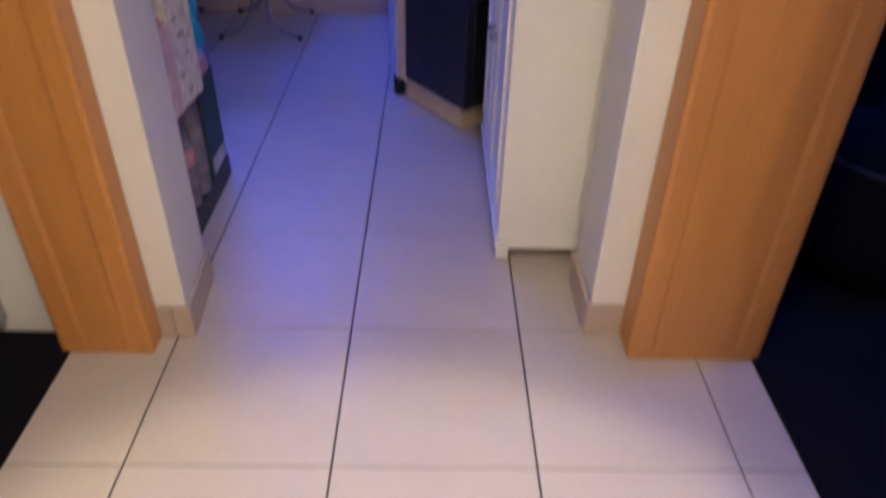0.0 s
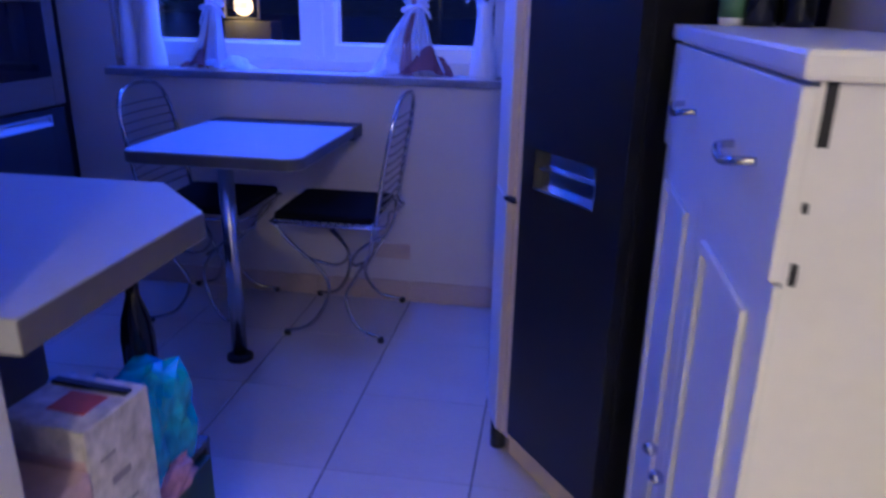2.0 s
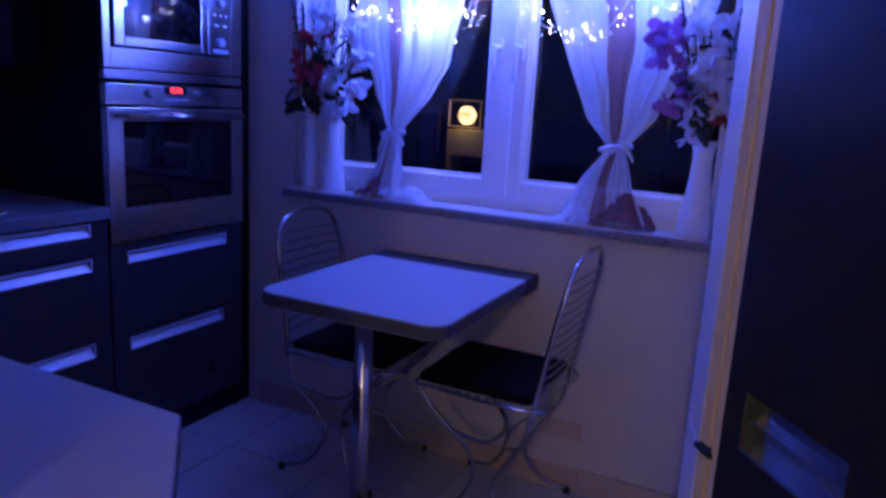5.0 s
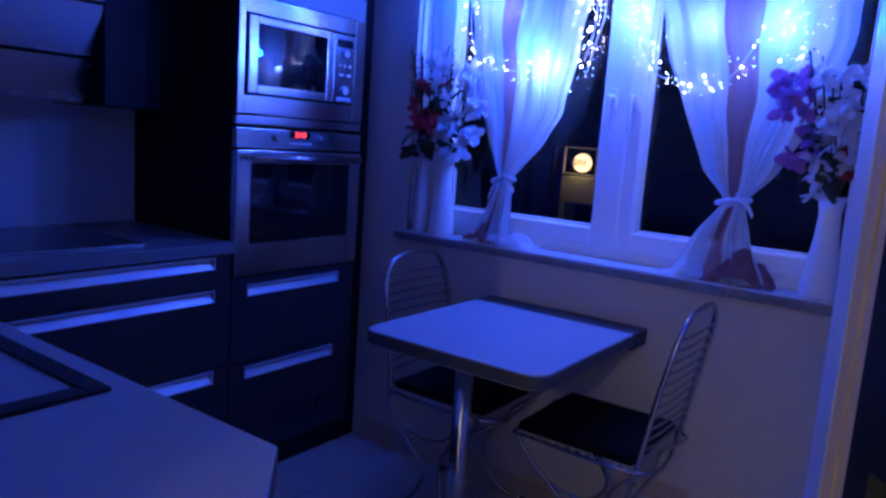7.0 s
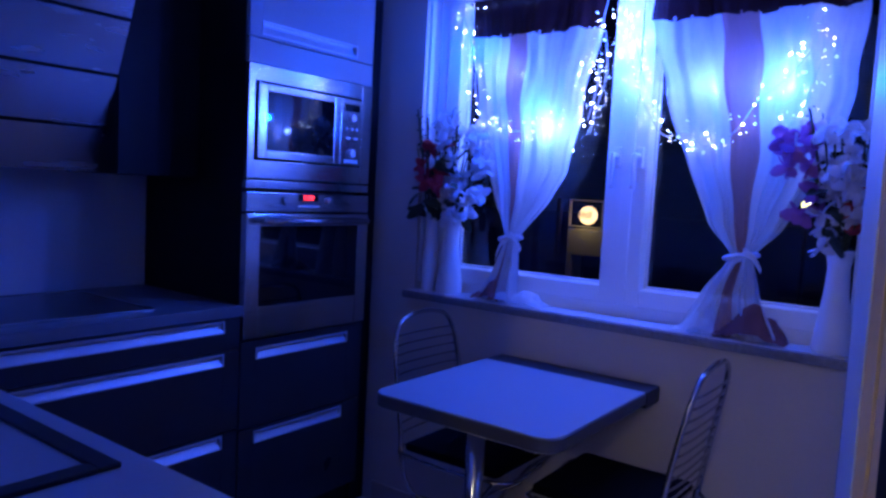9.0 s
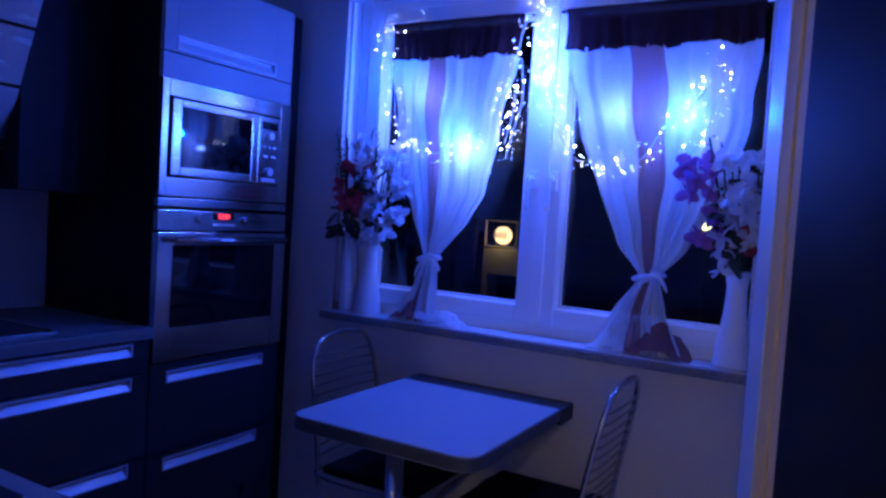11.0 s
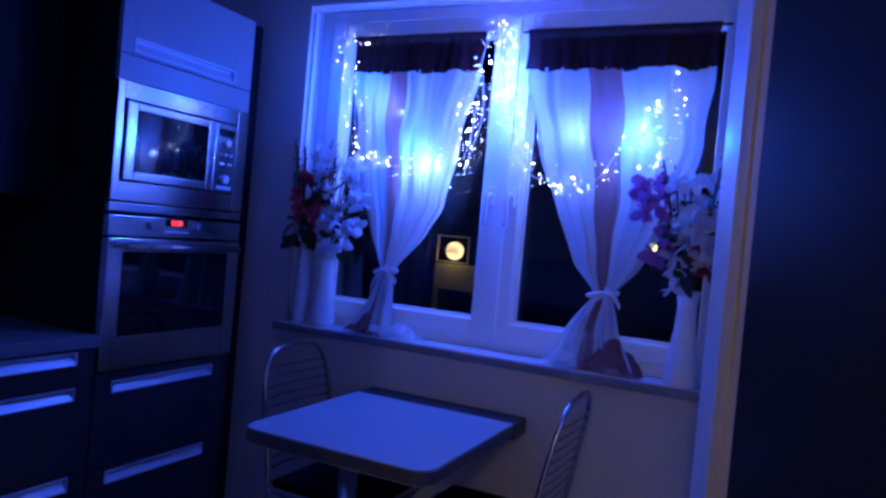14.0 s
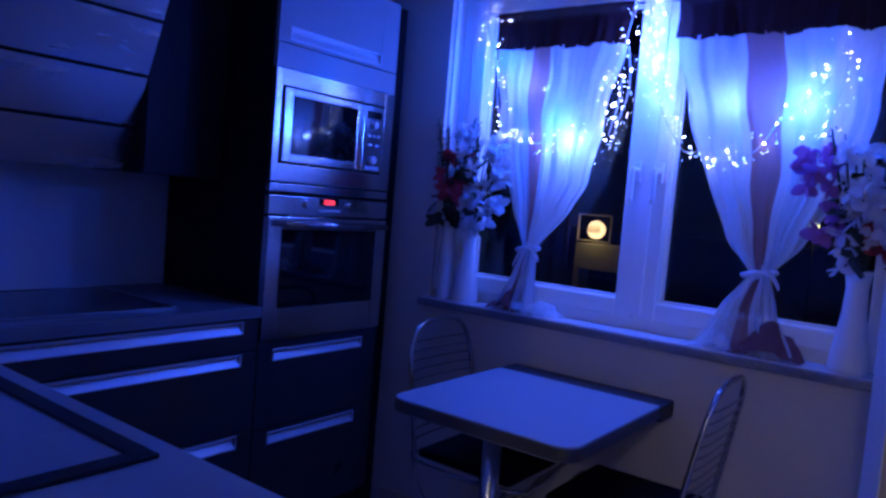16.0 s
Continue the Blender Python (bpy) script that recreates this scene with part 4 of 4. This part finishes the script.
def bouquet(x, y, z0, label, whites, colour, tall_stems, profile=WIDE_VASE):
    v = thing("flower_vase", (x, y, z0), label, "vase", "flower vases on the sill")
    part("vase", lathe(B(), x, y, [(r, z0 + h) for r, h in profile], 24), M_VASE, v)
    for i in range(9):
        tx, tz = rnd.uniform(-0.13, 0.13), rnd.uniform(1.45, 1.62)
        if i < tall_stems:
            tz = rnd.uniform(1.58, 1.66)
        st = part("stem", tube(B(), [(x, y, z0 + 0.24), (x + tx * 0.35, y - 0.02, z0 + 0.38), (x + tx, y - 0.03, tz)], 0.0028, 5, 5), M_LEAF, v)
        if i < tall_stems:
            for k in range(7):
                bm = B()
                q = Vector((x + tx * (0.65 + 0.055 * k), y - 0.03, z0 + 0.38 + (tz - z0 - 0.38) * (0.5 + 0.085 * k)))
                bmesh.ops.create_icosphere(bm, subdivisions=1, radius=0.007 - 0.0006 * k, matrix=Matrix.Translation(q + Vector((0.010 * (-1) ** k, 0, 0))))
                part("bud", bm, M_LEAF, st)
    for cx, cz, w, h, n, m in whites + colour:
        for _ in range(n):
            p = (cx + rnd.uniform(-w, w), y + rnd.uniform(-0.075, 0.02), cz + rnd.uniform(-h, h))
            bm = B()
            bloom(bm, p, rnd.uniform(0.034, 0.050))
            part("blossom", bm, m, v)
    bm = B()
    for _ in range(16):
        p = Vector((x + rnd.uniform(-0.10, 0.08), y + rnd.uniform(-0.05, 0.03), rnd.uniform(z0 + 0.30, z0 + 0.52)))
        petal(bm, p, (rnd.uniform(-1, 1), rnd.uniform(-0.5, 0.3), rnd.uniform(-0.6, 0.7)), 0.08, 0.28)
    part("leaves", bm, M_LEAF, v)
    return v


bouquet(-1.565, 2.405, 0.928, "slim white vase with pink red artificial orchids", [], [(-1.56, 1.42, 0.065, 0.10, 13, M_PETALP)], 5, SLIM_VASE)
bouquet(-1.475, 2.415, 0.928, "white flared vase with white artificial orchids", [(-1.40, 1.43, 0.085, 0.13, 26, M_PETALW), (-1.45, 1.54, 0.07, 0.05, 6, M_PETALW), (-1.44, 1.25, 0.05, 0.04, 8, M_PETALW)], [], 4)
bouquet(-0.130, 2.405, 0.928, "white vase with white and violet artificial orchids", [(-0.13, 1.44, 0.075, 0.12, 24, M_PETALW), (-0.16, 1.27, 0.05, 0.05, 6, M_PETALW)],
        [(-0.265, 1.50, 0.045, 0.06, 9, M_PETALV), (-0.215, 1.36, 0.03, 0.06, 4, M_PETALV), (-0.09, 1.34, 0.04, 0.07, 6, M_PETALP)], 3)

# ---- goods beneath the peninsula ----
M_CARTON = material("printed carton", (0.62, 0.58, 0.56), 0.55, spread=0.35, grain=55, spots=28, bump=0.05)
M_PINK = material("pink carton face", (0.62, 0.44, 0.47), 0.55, spread=0.25, grain=30, spots=12, bump=0.05)
M_GREYPRINT = material("grey print", (0.30, 0.27, 0.30), 0.6)
M_RED = material("red print", (0.55, 0.09, 0.06), 0.5, spread=0.2)
M_TEAL = material("teal plastic film", (0.05, 0.42, 0.58), 0.14, spread=0.45, grain=40, spots=14, bump=0.6)
M_FILM = material("pale blue film", (0.30, 0.40, 0.55), 0.2, spread=0.4, grain=40, spots=14, bump=0.6)
M_GREENBOX = material("dark green carton", (0.015, 0.05, 0.045), 0.5, spread=0.2)
M_PINKFILM = material("pink film", (0.55, 0.28, 0.33), 0.25, spread=0.4, grain=40, spots=18, bump=0.5)
M_GREYFILM = material("grey film", (0.20, 0.18, 0.20), 0.25, spread=0.45, grain=30, spots=14, bump=0.6)

rack = thing("low_rack", (-0.60, 0.46, 0), "dark low rack full of groceries beneath the worktop", "rack")
part("base_board", box(B(), -0.755, -0.455, 0.20, 0.735, 0.0, 0.070, 0.004), M_EDGE, rack)
part("shelf_board", box(B(), -0.755, -0.465, 0.20, 0.735, 0.384, 0.400, 0.003), M_EDGE, rack)
part("end_panel", box(B(), -0.755, -0.47, 0.725, 0.740, 0.0, 0.384, 0.002), M_EDGE, rack)


def carton(at, sx, sy, sz, turn, label, marks=True):
    ob = thing("carton", at, label, "carton")
    x, y, z = at
    part("box", box(B(), x - sx / 2, x + sx / 2, y - sy / 2, y + sy / 2, z, z + sz, 0.004), M_CARTON if marks else M_PINK, ob)
    part("front_print", box(B(), x - sx / 2 + 0.004, x + sx / 2 - 0.004, y - sy / 2 - 0.001, y - sy / 2 + 0.002, z + 0.004, z + sz - 0.045), M_PINK, ob)
    if marks:
        part("lid_print", box(B(), x - sx / 2 + 0.05, x + sx / 2 - 0.03, y - sy / 2 + 0.035, y + 0.02, z + sz - 0.002, z + sz + 0.001), M_RED, ob)
        part("carry_strap", box(B(), x - sx / 2 + 0.005, x + sx / 2 - 0.01, y + 0.03, y + 0.045, z + sz - 0.002, z + sz + 0.004, 0.001), M_BLACK, ob)
        for k in range(5):
            q = z + sz * (0.10 + 0.17 * k)
            w0 = y - sy * 0.44 + sy * 0.5 * rnd.random()
            part("print_bar", box(B(), x + sx / 2 - 0.001, x + sx / 2 + 0.001, w0, w0 + sy * rnd.uniform(0.08, 0.3), q, q + rnd.uniform(0.004, 0.012)), M_GREYPRINT, ob)
        for k in range(2):
            q = x - sx * 0.1 + 0.03 * k
            part("print_bar", box(B(), q, q + 0.012, y - sy / 2 - 0.002, y - sy / 2 + 0.001, z + 0.04 + 0.05 * (k % 2), z + 0.055 + 0.055 * (k % 2)), M_GREYPRINT, ob)
    ob.rotation_euler = (0, 0, radians(turn))
    return ob


carton((-0.480, 0.405, 0.400), 0.140, 0.130, 0.270, -6, "printed white and pink carton with a carry strap on the rack")


carton((-0.485, 0.285, 0.400), 0.135, 0.10, 0.215, -4, "pale pink carton on the rack", False)


def bag(at, size, mat, label, seed, parent_name="plastic_bag"):
    r = random.Random(seed)
    ob = thing(parent_name, at, label, "bag")
    bm = B()
    bmesh.ops.create_icosphere(bm, subdivisions=3, radius=1)
    for v in bm.verts:
        c = v.co.copy()
        k = max(abs(c.x), abs(c.y), abs(c.z))
        c = c.lerp(c / k, 0.75)
        n = noise.noise(c * 2.2 + Vector((seed, 0, 0))) * 0.20 - abs(noise.noise(c * 4 + Vector((0, seed, 0)))) * 0.22
        c *= 0.92 + n
        v.co = Vector((at[0] + c.x * size[0], at[1] + c.y * size[1], max(at[2], at[2] + size[2] + c.z * size[2])))
    for f in bm.faces:
        f.smooth = r.random() < 0.25
    part("film", bm, mat, ob)
    return ob


bag((-0.50, 0.610, 0.400), (0.060, 0.070, 0.110), M_TEAL, "teal crumpled plastic pack on the rack", 11)
bag((-0.485, 0.515, 0.400), (0.060, 0.040, 0.120), M_TEAL, "teal plastic pack of paper goods on the rack", 3)
bag((-0.63, 0.58, 0.400), (0.05, 0.07, 0.095), M_FILM, "pale blue plastic pack on the rack", 8)
bag((-0.450, 0.545, 0.400), (0.030, 0.075, 0.030), M_PINKFILM, "pink film pack on the rack", 4)
bottle(-0.56, 0.69, 0.400, 0.03, 0.36, M_BOTTLE, M_BLACK, "black bottle standing at the end of the rack")
for x, y in ((-0.50, 0.265), (-0.50, 0.345), (-0.58, 0.265), (-0.58, 0.345), (-0.49, 0.43)):
    ob = bottle(x, y, 0.070, 0.038, 0.30, M_GREYFILM, M_PINKFILM, "grey plastic drink bottle low on the rack", "drink bottles on the rack")
    part("label_band", lathe(B(), x, y, [(0.0385, 0.20), (0.0385, 0.25)], 16), M_PINKFILM, ob)
jar = thing("jar", (-0.485, 0.515, 0.070), "jar with a red lid low on the rack", "jar")
part("glass", lathe(B(), -0.485, 0.515, [(0.034, 0.07), (0.036, 0.08), (0.036, 0.33), (0.03, 0.342)], 16), M_GREYFILM, jar)
part("lid", lathe(B(), -0.485, 0.515, [(0.034, 0.342), (0.034, 0.368), (0.03, 0.374)], 16), M_RED, jar)
gb = thing("green_box", (-0.535, 0.64, 0.070), "dark green drinks box low on the rack", "box")
part("box", box(B(), -0.60, -0.455, 0.565, 0.715, 0.07, 0.372, 0.004), M_GREENBOX, gb)
part("label_panel", box(B(), -0.456, -0.4535, 0.58, 0.70, 0.085, 0.13), M_CARTON, gb)

# ---- side rooms and hall ----
pf = thing("pouf", (1.36, 0.30, 0.006), "black rounded pouf on the dark carpet", "pouf")
bm = B()
lathe(bm, 1.36, 0.30, [(0.10, 0.006), (0.19, 0.03), (0.22, 0.12), (0.22, 0.30), (0.19, 0.38), (0.10, 0.41)], 28)
part("cushion", bm, M_SEAT, pf)
part("piping", tube(B(), [(1.36 + 0.205 * math.cos(k * math.pi / 8), 0.30 + 0.205 * math.sin(k * math.pi / 8), 0.345) for k in range(17)], 0.006, 6, 2), M_BLACK, pf)
# shelf and shiny bottles are invented, to give the room its blue glints
sh = thing("side_shelf", (1.75, 0.62, 0), "stand-in dark shelf for unclear blue lit things", "shelf")
part("frame", ring(B(), 1.45, 2.25, 0.006, 1.5, 0.03, 0.60, 0.95), M_DARK, sh)
part("board", box(B(), 1.48, 2.22, 0.61, 0.95, 0.55, 0.575), M_DARK, sh)
part("board", box(B(), 1.48, 2.22, 0.61, 0.95, 0.95, 0.975), M_DARK, sh)
for k, (x, z) in enumerate(((1.56, 0.575), (1.72, 0.575), (1.90, 0.575), (2.08, 0.575), (1.60, 0.975), (1.85, 0.975))):
    bottle(x, 0.68, z, 0.035 + 0.006 * (k % 3), 0.22 + 0.03 * (k % 2), M_CHROME if k % 2 else M_BLACKGLASS, M_BLACK, "shiny stand-in bottle for a blue glint", "bottles on the side shelf")
vt = thing("glass_cabinet", (-1.15, -0.16, 0), "grey glossy cabinet in the dark side room", "cabinet")
part("body", box(B(), -1.55, -0.78, -0.30, -0.03, 0.045, 1.4, 0.006), M_BLUEFRONT, vt)
part("door", box(B(), -1.54, -1.17, -0.318, -0.301, 0.07, 1.38, 0.004), M_HOOD, vt)
part("door", box(B(), -1.165, -0.79, -0.318, -0.301, 0.07, 1.38, 0.004), M_HOOD, vt)
part("foot_rail", box(B(), -1.53, -0.80, -0.29, -0.05, 0.006, 0.045), M_BLACK, vt)
# assumed fitting, out of view, for the hall downlights
hl = thing("hall_pendant_lamp", (LX, LY, 2.5), "assumed round warm pendant lamp in the hall, unseen", "pendant lamp")
part("ceiling_rose", lathe(B(), LX, LY, [(0.05, 2.47), (0.055, 2.498)], 24), M_WHITE, hl)
part("cord", tube(B(), [(LX, LY, 2.12), (LX, LY, 2.48)], 0.004, 6), M_BLACK, hl)
bm = B()
lathe(bm, LX, LY, [(0.03, 2.125), (0.08, 2.12), (0.11, 2.09), (0.115, 2.082)], 24)
LIT_GLASS = glowing("lit lamp glass", (1.0, 0.75, 0.5), 3)
part("shade", bm, LIT_GLASS, hl)

# fitting added so the back light has a source; out of view
bl = thing("hall_ceiling_lamp", (BX, BY, 2.5), "assumed small warm globe lamp on a rod in the hall, unseen", "ceiling lamp")
part("ceiling_rose", lathe(B(), BX, BY, [(0.045, 2.475), (0.05, 2.498)], 24), M_WHITE, bl)
part("rod", tube(B(), [(BX, BY, 2.12), (BX, BY, 2.48)], 0.005, 6), M_CHROME, bl)
part("shade", lathe(B(), BX, BY, [(0.02, 2.13), (0.05, 2.12), (0.075, 2.095), (0.078, 2.085)], 24), LIT_GLASS, bl)

# ---- baseboards and floor tiles ----

def base_run(name, x0, x1, y0, y1):
    bb = thing(name, ((x0 + x1) / 2, (y0 + y1) / 2, 0), "beige tile baseboard", "baseboard", "", "structure")
    along_x = x1 - x0 > y1 - y0
    a, b_ = (x0, x1) if along_x else (y0, y1)
    k = math.floor(a / 0.4) * 0.4
    while k < b_:
        p, q = max(a, k + 0.001), min(b_, k + 0.399)
        if q - p > 0.01:
            part("tile", box(B(), p, q, y0, y1, 0, 0.088, 0.002) if along_x else box(B(), x0, x1, p, q, 0, 0.088, 0.002), M_BASE, bb)
        k += 0.4


base_run("baseboard_north", -1.79, 0.62, WY - 0.012, WY - 0.0005)
base_run("baseboard_west_end", -0.444, -0.3575, -0.040, -0.0305)
bb = thing("baseboard_west_side", (-0.37, 0.08, 0), "beige tile baseboard", "baseboard", "", "structure")
part("tile", prism(B(), [(-0.3665, -0.0300), (-0.3575, -0.0300), (-0.3735, 0.190), (-0.3825, 0.190)], 0, 0.088, 0.002), M_BASE, bb)
base_run("baseboard_east_end", 0.550, 0.646, -0.014, -0.0045)
base_run("baseboard_east_side", 0.548, 0.5595, -0.0035, 0.200)

fl = thing("floor", (0, 0, 0), "beige square stone tiles with dark joints", "floor", "", "structure")
part("joints", box(B(), -2.62, 0.928, -2.75, 2.68, -0.06, -0.0025), M_GROUT, fl)
bm = B()
box(bm, 0.0022, 0.3978, 0.0013, 0.3987, -0.02, 0.0, 0.0012)
TILE = mesh_of("tile", bm, M_TILE, (0, 0, 0))
for i in range(-7, 3):
    for j in range(-7, 6):
        o = new("tile", TILE)
        o.parent = fl
        o.location = (0.4 * i, 0.4 * j, 0)
        if i == 2:
            o.scale = (0.318, 1, 1)
